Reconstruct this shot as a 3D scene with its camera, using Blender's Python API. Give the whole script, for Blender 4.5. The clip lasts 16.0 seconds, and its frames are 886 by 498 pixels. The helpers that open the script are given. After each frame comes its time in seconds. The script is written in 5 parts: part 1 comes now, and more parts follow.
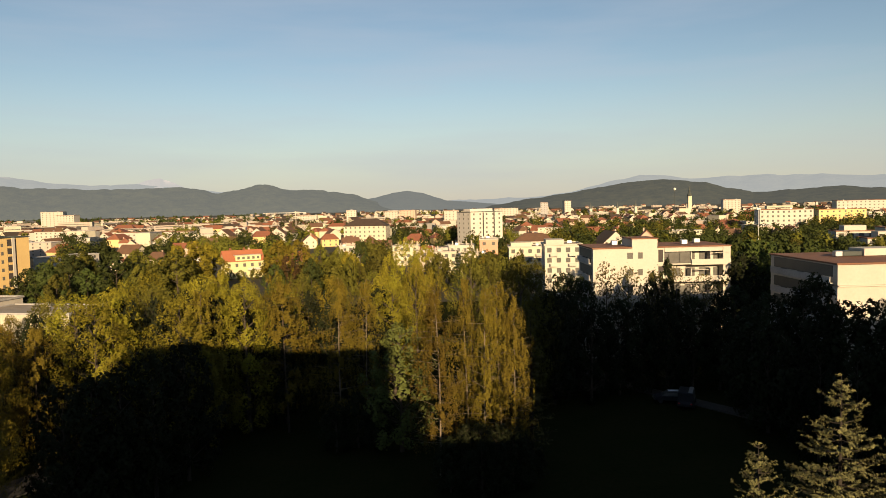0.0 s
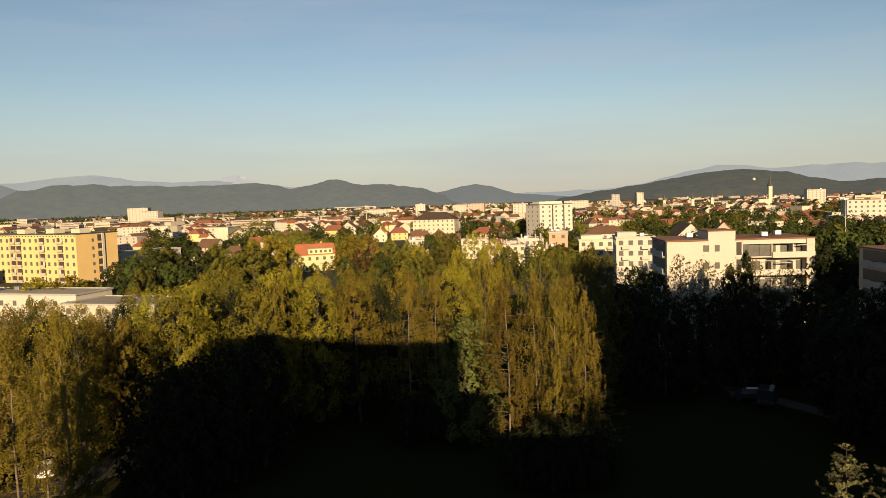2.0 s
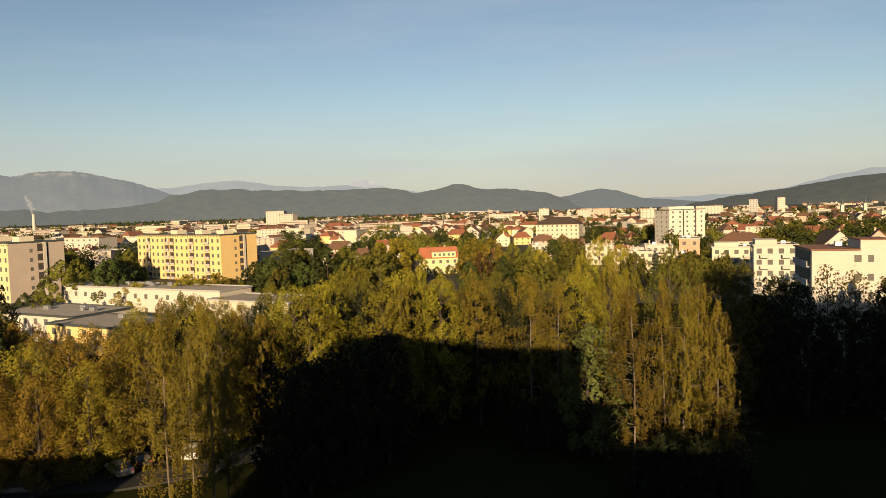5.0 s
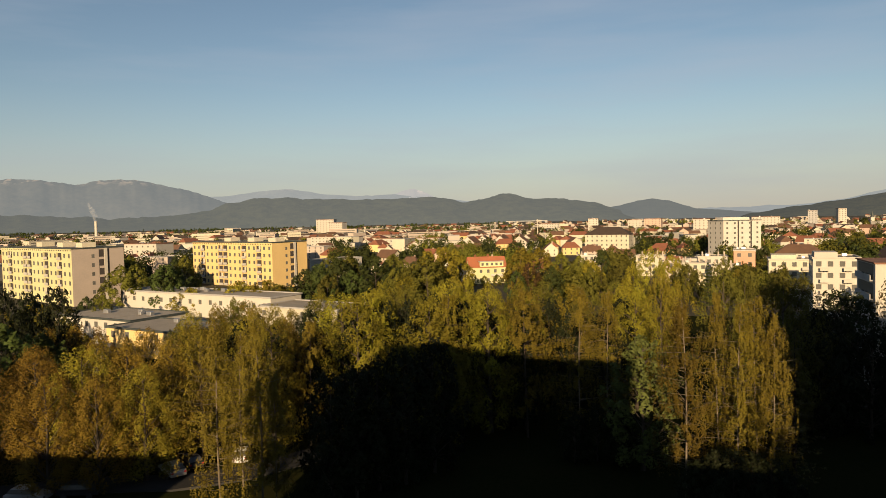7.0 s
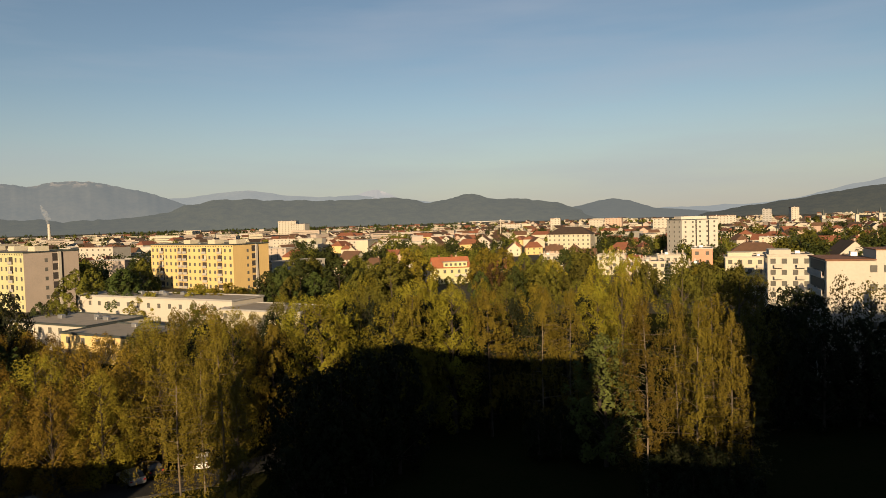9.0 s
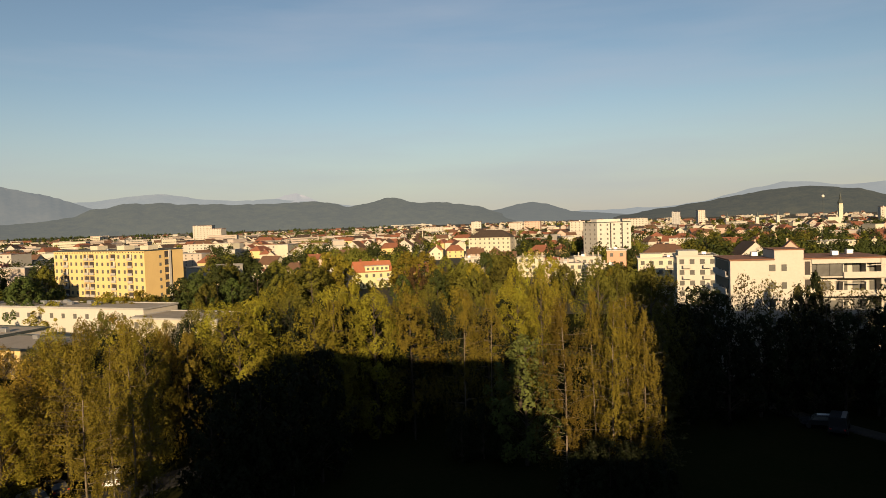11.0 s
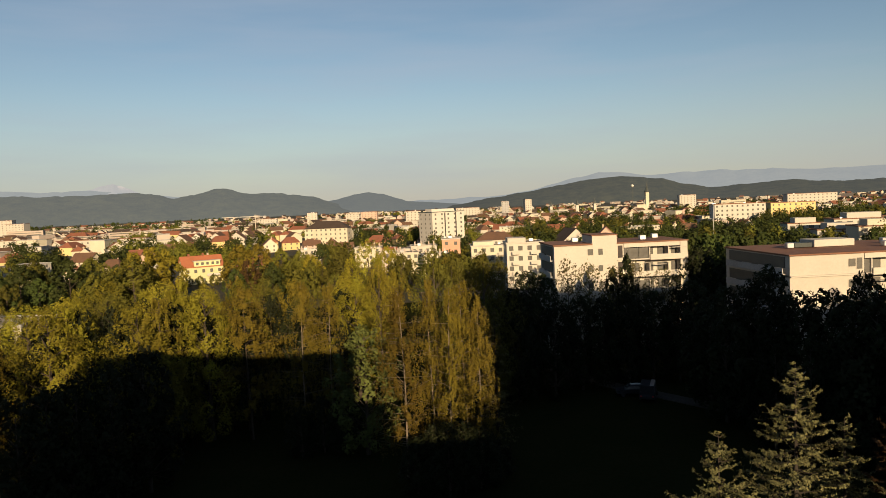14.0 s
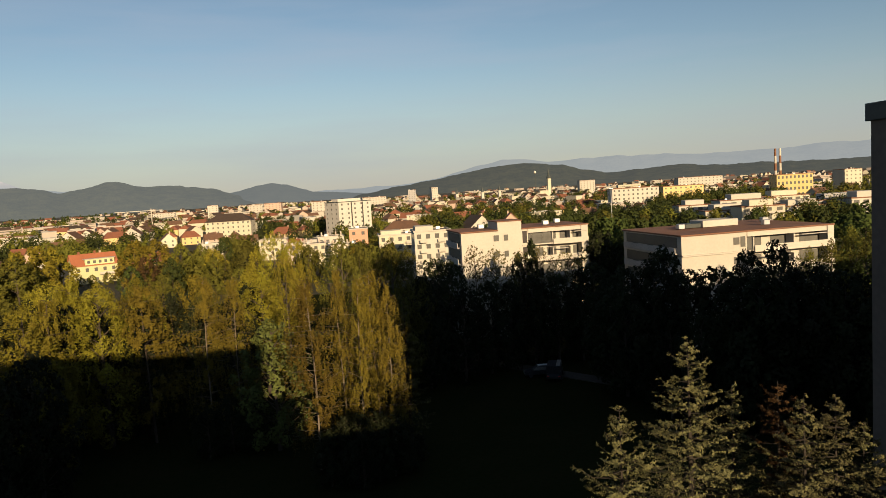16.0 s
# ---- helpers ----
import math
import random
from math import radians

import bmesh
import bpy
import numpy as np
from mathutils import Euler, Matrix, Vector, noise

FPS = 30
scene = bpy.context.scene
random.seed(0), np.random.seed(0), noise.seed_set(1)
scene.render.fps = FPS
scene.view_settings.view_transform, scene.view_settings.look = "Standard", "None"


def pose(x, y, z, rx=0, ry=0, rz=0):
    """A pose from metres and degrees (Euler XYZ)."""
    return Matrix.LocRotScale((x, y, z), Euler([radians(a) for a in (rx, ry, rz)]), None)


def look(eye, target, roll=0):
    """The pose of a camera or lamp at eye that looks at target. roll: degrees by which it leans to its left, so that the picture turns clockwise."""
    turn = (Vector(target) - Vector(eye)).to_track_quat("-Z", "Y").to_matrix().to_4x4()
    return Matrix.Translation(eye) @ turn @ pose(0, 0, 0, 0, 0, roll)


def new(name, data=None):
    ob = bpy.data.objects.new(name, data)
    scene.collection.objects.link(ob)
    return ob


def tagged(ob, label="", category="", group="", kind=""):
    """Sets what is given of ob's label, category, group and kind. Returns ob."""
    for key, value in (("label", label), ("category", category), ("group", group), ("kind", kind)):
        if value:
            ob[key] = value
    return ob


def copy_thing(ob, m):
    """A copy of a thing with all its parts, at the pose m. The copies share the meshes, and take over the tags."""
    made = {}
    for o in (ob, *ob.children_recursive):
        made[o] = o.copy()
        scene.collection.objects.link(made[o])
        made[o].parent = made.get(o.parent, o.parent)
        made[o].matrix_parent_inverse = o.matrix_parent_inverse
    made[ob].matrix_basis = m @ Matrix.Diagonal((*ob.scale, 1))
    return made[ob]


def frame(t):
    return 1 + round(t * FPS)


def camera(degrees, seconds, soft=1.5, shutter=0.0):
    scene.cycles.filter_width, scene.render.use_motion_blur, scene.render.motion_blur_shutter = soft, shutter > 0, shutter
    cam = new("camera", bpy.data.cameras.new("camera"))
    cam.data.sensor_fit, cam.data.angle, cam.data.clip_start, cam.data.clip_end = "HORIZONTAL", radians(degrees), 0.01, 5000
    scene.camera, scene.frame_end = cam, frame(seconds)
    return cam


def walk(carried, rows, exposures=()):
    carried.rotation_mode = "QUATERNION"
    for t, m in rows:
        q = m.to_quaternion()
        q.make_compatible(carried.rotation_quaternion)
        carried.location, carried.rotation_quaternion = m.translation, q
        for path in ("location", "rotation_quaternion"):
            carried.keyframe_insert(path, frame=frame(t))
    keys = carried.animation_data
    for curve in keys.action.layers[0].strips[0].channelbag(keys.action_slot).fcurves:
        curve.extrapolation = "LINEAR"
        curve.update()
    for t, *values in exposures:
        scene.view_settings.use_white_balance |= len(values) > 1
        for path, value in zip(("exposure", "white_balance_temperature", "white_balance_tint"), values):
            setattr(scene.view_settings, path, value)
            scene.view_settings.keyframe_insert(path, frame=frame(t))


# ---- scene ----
H = 28.0                     # eye above the lawn
SUN_AZ, SUN_EL = -8.0, 14.0  # the light travels towards this azimuth
cam = camera(65.2, 16.0, soft=0.8)
ROWS = [
    (0.0, -0.50, -3.64, 1.32),
    (0.5, 1.12, -3.89, 1.76),
    (1.0, 2.40, -4.00, 1.82),
    (1.5, 3.71, -4.01, 1.82),
    (2.0, 5.15, -4.04, 1.85),
    (2.5, 7.16, -4.07, 2.12),
    (3.0, 8.94, -4.23, 2.46),
    (3.5, 10.51, -4.06, 2.42),
    (4.0, 12.27, -3.75, 2.21),
    (4.5, 13.53, -3.39, 1.65),
    (5.0, 15.29, -3.37, 1.62),
    (7.5, 19.39, -2.43, 1.23),
    (8.0, 19.03, -2.58, 1.38),
    (10.5, 11.09, -2.25, 1.76),
    (11.0, 9.76, -2.42, 1.86),
    (11.5, 7.14, -2.90, 2.13),
    (12.0, 5.18, -2.84, 2.17),
    (12.5, 3.04, -2.90, 2.27),
    (13.0, 0.77, -2.67, 2.07),
    (13.5, -1.67, -3.05, 2.18),
    (14.0, -3.68, -3.71, 2.44),
    (14.5, -5.62, -4.16, 2.81),
    (15.0, -7.56, -4.33, 3.07),
    (15.5, -9.42, -4.72, 3.37),
    (16.0, -11.38, -5.03, 3.51),
]


def held(yaw, pitch, roll):
    """The phone at arm's length in front of its turning holder."""
    s = radians(yaw)
    return pose(-0.4 * math.sin(s), 0.4 * math.cos(s), H, 90 + pitch, roll, yaw)


walk(cam, [(t, held(yaw, pitch, roll)) for t, yaw, pitch, roll in ROWS], exposures=[(0.0, 1.12, 6500, 10), (0.6, 1.03, 6500, 10), (2.0, 1.03, 6500, 10), (5.0, 1.08, 6480, 10), (7.5, 0.85, 6400, 10), (10.5, 0.82, 6350, 10), (11.0, 0.92, 6350, 10), (12.0, 0.86, 6320, 10), (13.0, 0.86, 6300, 10), (16.0, 0.89, 6200, 9)])

# ---- light ----
world = bpy.data.worlds.new("sky")
scene.world = world
world.use_nodes = True
wn, wl = world.node_tree.nodes, world.node_tree.links
bg = wn["Background"]
sky = wn.new("ShaderNodeTexSky")
sky.sky_type = "NISHITA"
sky.sun_disc = False
sky.sun_elevation = radians(SUN_EL)
sky.sun_rotation = radians(180 + SUN_AZ)
sky.altitude = 450
sky.air_density, sky.dust_density, sky.ozone_density = 1.0, 0.4, 0.8
# thin streaks of high cloud
tc = wn.new("ShaderNodeTexCoord")
mp = wn.new("ShaderNodeMapping")
mp.inputs["Scale"].default_value = (1.2, 1.2, 9.0)
mp.inputs["Rotation"].default_value = (0.10, 0.06, 0.3)
ns = wn.new("ShaderNodeTexNoise")
ns.inputs["Scale"].default_value = 1.6
ns.inputs["Detail"].default_value = 5
ns.inputs["Roughness"].default_value = 0.55
rp = wn.new("ShaderNodeValToRGB")
rp.color_ramp.elements[0].position, rp.color_ramp.elements[0].color = 0.46, (0, 0, 0, 1)
rp.color_ramp.elements[1].position, rp.color_ramp.elements[1].color = 0.78, (0.42, 0.42, 0.42, 1)
mx = wn.new("ShaderNodeMixRGB")
mx.inputs["Color2"].default_value = (5.2, 5.6, 6.4, 1)
wl.new(tc.outputs["Generated"], mp.inputs["Vector"])
wl.new(mp.outputs["Vector"], ns.inputs["Vector"])
wl.new(ns.outputs["Fac"], rp.inputs["Fac"])
wl.new(rp.outputs["Color"], mx.inputs["Fac"])
wl.new(sky.outputs["Color"], mx.inputs["Color1"])
# pale haze along the horizon, the same all round
sx = wn.new("ShaderNodeSeparateXYZ")
hz = wn.new("ShaderNodeMapRange")
hz.interpolation_type = "SMOOTHERSTEP"
hz.inputs["From Min"].default_value, hz.inputs["From Max"].default_value = -0.05, 0.22
hz.inputs["To Min"].default_value, hz.inputs["To Max"].default_value = 0.74, 0.0
haze = wn.new("ShaderNodeMixRGB")
haze.inputs["Color2"].default_value = (4.75, 4.66, 4.72, 1)
wl.new(tc.outputs["Generated"], sx.inputs["Vector"])
wl.new(sx.outputs["Z"], hz.inputs["Value"])
wl.new(hz.outputs["Result"], haze.inputs["Fac"])
wl.new(mx.outputs["Color"], haze.inputs["Color1"])
wl.new(haze.outputs["Color"], bg.inputs["Color"])
bg.inputs["Strength"].default_value = 0.046

sun = new("sun", bpy.data.lights.new("sun", "SUN"))
sun.data.energy, sun.data.angle, sun.data.color = 5.0, radians(0.5), (1.0, 0.72, 0.41)
_a, _e = radians(SUN_AZ), radians(SUN_EL)
sun.matrix_world = look((0, 0, 200), (math.sin(_a) * math.cos(_e) * 100, math.cos(_a) * math.cos(_e) * 100, 200 - math.sin(_e) * 100))


# ---- materials ----
def mat(name, c1, c2=None, rough=0.8, scale=1.0, fine=8.0, bump=0.0, metal=0.0, island=0.0, spec=0.3):
    """A procedural surface: two colours mixed by coarse and fine noise, with a fine relief."""
    m = bpy.data.materials.new(name)
    m.use_nodes = True
    n, l = m.node_tree.nodes, m.node_tree.links
    b = n["Principled BSDF"]
    c2 = c2 or tuple(v * 0.7 for v in c1)
    geo, obi = n.new("ShaderNodeNewGeometry"), n.new("ShaderNodeObjectInfo")
    co = n.new("ShaderNodeTexCoord")
    a, f = n.new("ShaderNodeTexNoise"), n.new("ShaderNodeTexNoise")
    a.inputs["Scale"].default_value, f.inputs["Scale"].default_value = scale, scale * fine
    a.inputs["Detail"].default_value, f.inputs["Detail"].default_value = 4, 3
    l.new(co.outputs["Object"], a.inputs["Vector"])
    l.new(co.outputs["Object"], f.inputs["Vector"])
    s = n.new("ShaderNodeMath")
    s.operation = "ADD"
    l.new(a.outputs["Fac"], s.inputs[0])
    l.new(f.outputs["Fac"], s.inputs[1])
    r = n.new("ShaderNodeMapRange")
    r.inputs["From Min"].default_value, r.inputs["From Max"].default_value = 0.7, 1.3
    l.new(s.outputs[0], r.inputs["Value"])
    fac = r.outputs["Result"]
    if island:
        k = n.new("ShaderNodeMath")
        k.operation = "MULTIPLY_ADD"
        k.inputs[1].default_value = island
        l.new(geo.outputs["Random Per Island"], k.inputs[0])
        k2 = n.new("ShaderNodeMath")
        k2.operation = "MULTIPLY"
        k2.inputs[1].default_value = 1 - island
        l.new(fac, k2.inputs[0])
        l.new(k2.outputs[0], k.inputs[2])
        fac = k.outputs[0]
    mix = n.new("ShaderNodeMixRGB")
    mix.inputs["Color1"].default_value, mix.inputs["Color2"].default_value = (*c1, 1), (*c2, 1)
    l.new(fac, mix.inputs["Fac"])
    hsv = n.new("ShaderNodeHueSaturation")
    v = n.new("ShaderNodeMapRange")
    v.inputs["To Min"].default_value, v.inputs["To Max"].default_value = (0.66, 1.26) if island else (0.93, 1.07)
    l.new(obi.outputs["Random"], v.inputs["Value"])
    l.new(v.outputs["Result"], hsv.inputs["Value"])
    if island:
        hu = n.new("ShaderNodeMapRange")
        hu.inputs["To Min"].default_value, hu.inputs["To Max"].default_value = 0.488, 0.512
        l.new(obi.outputs["Random"], hu.inputs["Value"])
        l.new(hu.outputs["Result"], hsv.inputs["Hue"])
    l.new(mix.outputs["Color"], hsv.inputs["Color"])
    l.new(hsv.outputs["Color"], b.inputs["Base Color"])
    b.inputs["Roughness"].default_value, b.inputs["Metallic"].default_value = rough, metal
    b.inputs["Specular IOR Level"].default_value = spec
    if bump:
        bp = n.new("ShaderNodeBump")
        bp.inputs["Strength"].default_value, bp.inputs["Distance"].default_value = bump, 0.05
        l.new(f.outputs["Fac"], bp.inputs["Height"])
        l.new(bp.outputs["Normal"], b.inputs["Normal"])
    return m


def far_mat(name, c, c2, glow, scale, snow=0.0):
    """The distance behind the plain: woods seen through much air, whose haze is put in as surface emission."""
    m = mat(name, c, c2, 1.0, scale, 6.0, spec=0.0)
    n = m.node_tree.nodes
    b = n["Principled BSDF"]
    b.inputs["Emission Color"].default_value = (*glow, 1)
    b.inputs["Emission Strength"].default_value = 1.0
    if snow:
        l = m.node_tree.links
        base = b.inputs["Base Color"].links[0].from_socket
        co, sep, nz = n.new("ShaderNodeTexCoord"), n.new("ShaderNodeSeparateXYZ"), n.new("ShaderNodeTexNoise")
        nz.inputs["Scale"].default_value, nz.inputs["Detail"].default_value = 0.02, 5
        l.new(co.outputs["Object"], sep.inputs["Vector"])
        l.new(co.outputs["Object"], nz.inputs["Vector"])
        hi, pt = n.new("ShaderNodeMapRange"), n.new("ShaderNodeMapRange")
        hi.inputs["From Min"].default_value, hi.inputs["From Max"].default_value = snow, snow + 50
        pt.inputs["From Min"].default_value, pt.inputs["From Max"].default_value = 0.50, 0.60
        l.new(sep.outputs["Z"], hi.inputs["Value"])
        l.new(nz.outputs["Fac"], pt.inputs["Value"])
        mu, sm = n.new("ShaderNodeMath"), n.new("ShaderNodeMixRGB")
        mu.operation = "MULTIPLY"
        l.new(hi.outputs["Result"], mu.inputs[0])
        l.new(pt.outputs["Result"], mu.inputs[1])
        l.new(mu.outputs[0], sm.inputs["Fac"])
        l.new(base, sm.inputs["Color1"])
        sm.inputs["Color2"].default_value = (0.19, 0.17, 0.155, 1)
        l.new(sm.outputs["Color"], b.inputs["Base Color"])
    return m


M = dict(
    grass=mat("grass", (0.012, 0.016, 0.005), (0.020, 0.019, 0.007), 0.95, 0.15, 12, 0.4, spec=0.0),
    plain=mat("plain_ground", (0.024, 0.024, 0.010), (0.044, 0.038, 0.022), 0.95, 0.02, 9, 0.2),
    asphalt=mat("asphalt", (0.030, 0.030, 0.030), (0.042, 0.041, 0.039), 0.9, 0.4, 20, 0.2, spec=0.05),
    path=mat("path", (0.075, 0.066, 0.055), (0.05, 0.045, 0.04), 0.9, 0.5, 20, 0.2, spec=0.05),
    white=mat("white_render", (0.402, 0.374, 0.326), (0.362, 0.335, 0.290), 0.85, 0.25, 10, 0.1),
    cream=mat("cream_render", (0.458, 0.421, 0.325), (0.384, 0.347, 0.266), 0.85, 0.2, 10, 0.1),
    lemon=mat("pale_yellow_render", (0.488, 0.46, 0.258), (0.423, 0.396, 0.221), 0.85, 0.2, 10, 0.1),
    yellow=mat("yellow_render", (0.5456, 0.4048, 0.1848), (0.4752, 0.352, 0.1584), 0.85, 0.2, 10, 0.1),
    ochre=mat("ochre_render", (0.540, 0.385, 0.165), (0.470, 0.335, 0.145), 0.85, 0.2, 10, 0.1),
    sand=mat("sand_render", (0.38, 0.317, 0.269), (0.317, 0.269, 0.23), 0.85, 0.2, 10, 0.1),
    salmon=mat("salmon_render", (0.46, 0.25, 0.17), (0.40, 0.215, 0.145), 0.85, 0.2, 10, 0.1),
    pink=mat("pink_render", (0.412, 0.301, 0.238), (0.348, 0.253, 0.198), 0.85, 0.2, 10, 0.1),
    grey=mat("grey_concrete", (0.34, 0.33, 0.32), (0.25, 0.245, 0.24), 0.9, 0.3, 10, 0.2),
    tile_red=mat("red_roof_tile", (0.21, 0.0798, 0.04368), (0.1428, 0.0588, 0.03528), 0.85, 0.4, 12, 0.3),
    tile_brown=mat("brown_roof_tile", (0.1344, 0.0714, 0.042), (0.084, 0.0504, 0.0336), 0.9, 0.4, 12, 0.3),
    gravel=mat("roof_gravel", (0.168, 0.1428, 0.1176), (0.1092, 0.0966, 0.084), 0.95, 0.3, 15, 0.3),
    roof_pale=mat("pale_roof_gravel", (0.30, 0.265, 0.215), (0.22, 0.195, 0.16), 0.95, 0.3, 15, 0.3),
    tile_dark=mat("dark_roof_tile", (0.060, 0.042, 0.032), (0.040, 0.029, 0.023), 0.9, 0.4, 12, 0.3),
    rust=mat("rusty_roof_sheet", (0.190, 0.088, 0.050), (0.120, 0.062, 0.038), 0.85, 0.3, 12, 0.2),
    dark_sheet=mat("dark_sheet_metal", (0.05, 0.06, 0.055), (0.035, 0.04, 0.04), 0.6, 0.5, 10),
    metal=mat("zinc", (0.45, 0.45, 0.45), (0.35, 0.35, 0.36), 0.45, 0.6, 10, 0.0, 0.8),
    glass=mat("window_glass", (0.085, 0.083, 0.076), (0.125, 0.122, 0.112), 0.10, 0.3, 5, spec=0.6),
    frame=mat("window_frame", (0.447, 0.433, 0.404), (0.375, 0.361, 0.332), 0.6, 1.0, 8),
    balcony=mat("balcony_panel", (0.374, 0.352, 0.314), (0.299, 0.284, 0.262), 0.8, 0.5, 8),
    tile_orange=mat("orange_roof_tile", (0.336, 0.1176, 0.0546), (0.252, 0.0924, 0.0462), 0.85, 0.4, 12, 0.3),
    bark_dark=mat("conifer_bark", (0.030, 0.024, 0.018), (0.018, 0.015, 0.012), 0.95, 1.5, 8, 0.4),
    bark=mat("bark", (0.065, 0.05, 0.036), (0.035, 0.029, 0.022), 0.95, 1.5, 8, 0.6),
    birch=mat("birch_bark", (0.17, 0.135, 0.092), (0.06, 0.05, 0.04), 0.8, 0.9, 5, 0.3),
    leaf=mat("leaf_olive", (0.179, 0.148, 0.0145), (0.0986, 0.0813, 0.00796), 0.75, 0.35, 4, island=0.22, spec=0.12),
    leaf_birch=mat("leaf_birch", (0.124, 0.095, 0.0108), (0.058, 0.045, 0.0055), 0.75, 0.35, 4, island=0.22, spec=0.12),
    leaf_green=mat("leaf_green", (0.101, 0.0979, 0.0136), (0.0503, 0.049, 0.00679), 0.75, 0.35, 4, island=0.22, spec=0.12),
    # leaf_dark holds shade in its near-black colour; dark pines use it too
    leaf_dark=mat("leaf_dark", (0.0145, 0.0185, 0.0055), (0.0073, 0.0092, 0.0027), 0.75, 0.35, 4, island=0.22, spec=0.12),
    leaf_park=mat("leaf_park_green", (0.046, 0.061, 0.013), (0.0207, 0.0274, 0.0059), 0.75, 0.35, 4, island=0.22, spec=0.12),
    leaf_dusk=mat("leaf_grey_olive", (0.085, 0.072, 0.022), (0.0425, 0.036, 0.011), 0.75, 0.35, 4, island=0.22, spec=0.12),
    leaf_bronze=mat("leaf_bronze", (0.07, 0.042, 0.014), (0.035, 0.021, 0.007), 0.75, 0.35, 4, island=0.22, spec=0.12),
    leaf_fresh=mat("leaf_fresh", (0.088, 0.102, 0.026), (0.040, 0.046, 0.012), 0.75, 0.35, 4, island=0.22, spec=0.12),
    leaf_lime=mat("leaf_lime", (0.165, 0.152, 0.0131), (0.0908, 0.0786, 0.00673), 0.75, 0.35, 4, island=0.22, spec=0.12),
    leaf_brown=mat("leaf_brown", (0.16, 0.105, 0.0127), (0.08, 0.0524, 0.00637), 0.75, 0.35, 4, island=0.22, spec=0.12),
    needle=mat("needles", (0.156, 0.146, 0.062), (0.0184, 0.022, 0.01), 0.7, 0.5, 4, island=0.7, spec=0.15),
    rubber=mat("rubber", (0.02, 0.02, 0.02), (0.03, 0.03, 0.03), 0.9, 4, 5),
    car_white=mat("car_paint_white", (0.75, 0.75, 0.74), (0.70, 0.70, 0.69), 0.25, 2, 5, spec=0.5),
    car_silver=mat("car_paint_silver", (0.45, 0.46, 0.47), (0.40, 0.41, 0.42), 0.3, 2, 5, 0, 0.6),
    car_dark=mat("car_paint_dark", (0.022, 0.023, 0.027), (0.018, 0.019, 0.021), 0.45, 2, 5, spec=0.2),
    lamp_red=mat("tail_light", (0.35, 0.02, 0.02), (0.3, 0.02, 0.02), 0.3, 4, 5),
    white_bright=mat("bright_white_render", (0.499, 0.473, 0.421), (0.421, 0.396, 0.353), 0.85, 0.25, 10, 0.1),
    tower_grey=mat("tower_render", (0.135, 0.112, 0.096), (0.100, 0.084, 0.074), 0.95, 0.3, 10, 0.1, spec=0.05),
    # dark tone of the flat plates that paint shade in recesses
    recess_shade=mat("recess_shade_paint", (0.050, 0.043, 0.040), (0.036, 0.031, 0.029), 0.9, 0.3, 10, 0.1),
    # the third colour is the haze, emitted by the hills themselves
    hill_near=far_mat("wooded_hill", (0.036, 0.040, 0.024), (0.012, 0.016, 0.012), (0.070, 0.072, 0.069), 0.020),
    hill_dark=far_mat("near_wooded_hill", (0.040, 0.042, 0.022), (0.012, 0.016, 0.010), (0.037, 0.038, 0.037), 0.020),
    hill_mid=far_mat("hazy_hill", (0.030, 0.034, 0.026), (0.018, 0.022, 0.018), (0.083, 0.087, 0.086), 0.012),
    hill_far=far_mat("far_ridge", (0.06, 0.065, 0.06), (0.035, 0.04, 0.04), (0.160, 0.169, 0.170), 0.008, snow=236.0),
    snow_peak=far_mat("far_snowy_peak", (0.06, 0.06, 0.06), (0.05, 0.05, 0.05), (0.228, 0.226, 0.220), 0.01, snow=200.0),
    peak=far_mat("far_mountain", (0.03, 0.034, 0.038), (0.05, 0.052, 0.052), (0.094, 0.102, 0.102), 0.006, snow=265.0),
)


# ---- building blocks ----
def raw(name, verts, faces, materials, slots=None, smooth=False):
    me = bpy.data.meshes.new(name)
    me.from_pydata([tuple(v) for v in verts], [], [tuple(f) for f in faces])
    for m in materials:
        me.materials.append(m)
    if slots is not None:
        me.polygons.foreach_set("material_index", np.asarray(slots, dtype=np.int32))
    if smooth:
        me.polygons.foreach_set("use_smooth", np.ones(len(me.polygons), dtype=bool))
    me.update()
    return me


def mesh_of(name, bm, *materials):
    me = bpy.data.meshes.new(name)
    bmesh.ops.recalc_face_normals(bm, faces=bm.faces)
    bm.to_mesh(me)
    bm.free()
    for m in materials:
        me.materials.append(m)
    return me


def part(name, data, parent, label="", at=None):
    """One mesh object under a thing or a part."""
    ob = new(name, data)
    ob.parent = parent
    if at is not None:
        ob.matrix_basis = at
    if label:
        tagged(ob, label)
    return ob


def box(bm, x0, y0, z0, x1, y1, z1, slot=0):
    vs = [bm.verts.new((x, y, z)) for x in (x0, x1) for y in (y0, y1) for z in (z0, z1)]
    for q in ((0, 1, 3, 2), (4, 6, 7, 5), (0, 4, 5, 1), (2, 3, 7, 6), (0, 2, 6, 4), (1, 5, 7, 3)):
        f = bm.faces.new([vs[i] for i in q])
        f.material_index = slot
    return vs


def box_mesh(name, material, *dims, bevel=0.0):
    bm = bmesh.new()
    box(bm, *dims)
    if bevel:
        bmesh.ops.bevel(bm, geom=bm.edges[:], offset=bevel, segments=1, affect="EDGES")
    return mesh_of(name, bm, material)


def thing(name, label, category, m, group="", kind=""):
    return_ob = tagged(new(name), label, category, group, kind)
    return_ob.matrix_basis = m
    return return_ob


def polar(az, d):
    a = radians(az)
    return d * math.sin(a), d * math.cos(a)


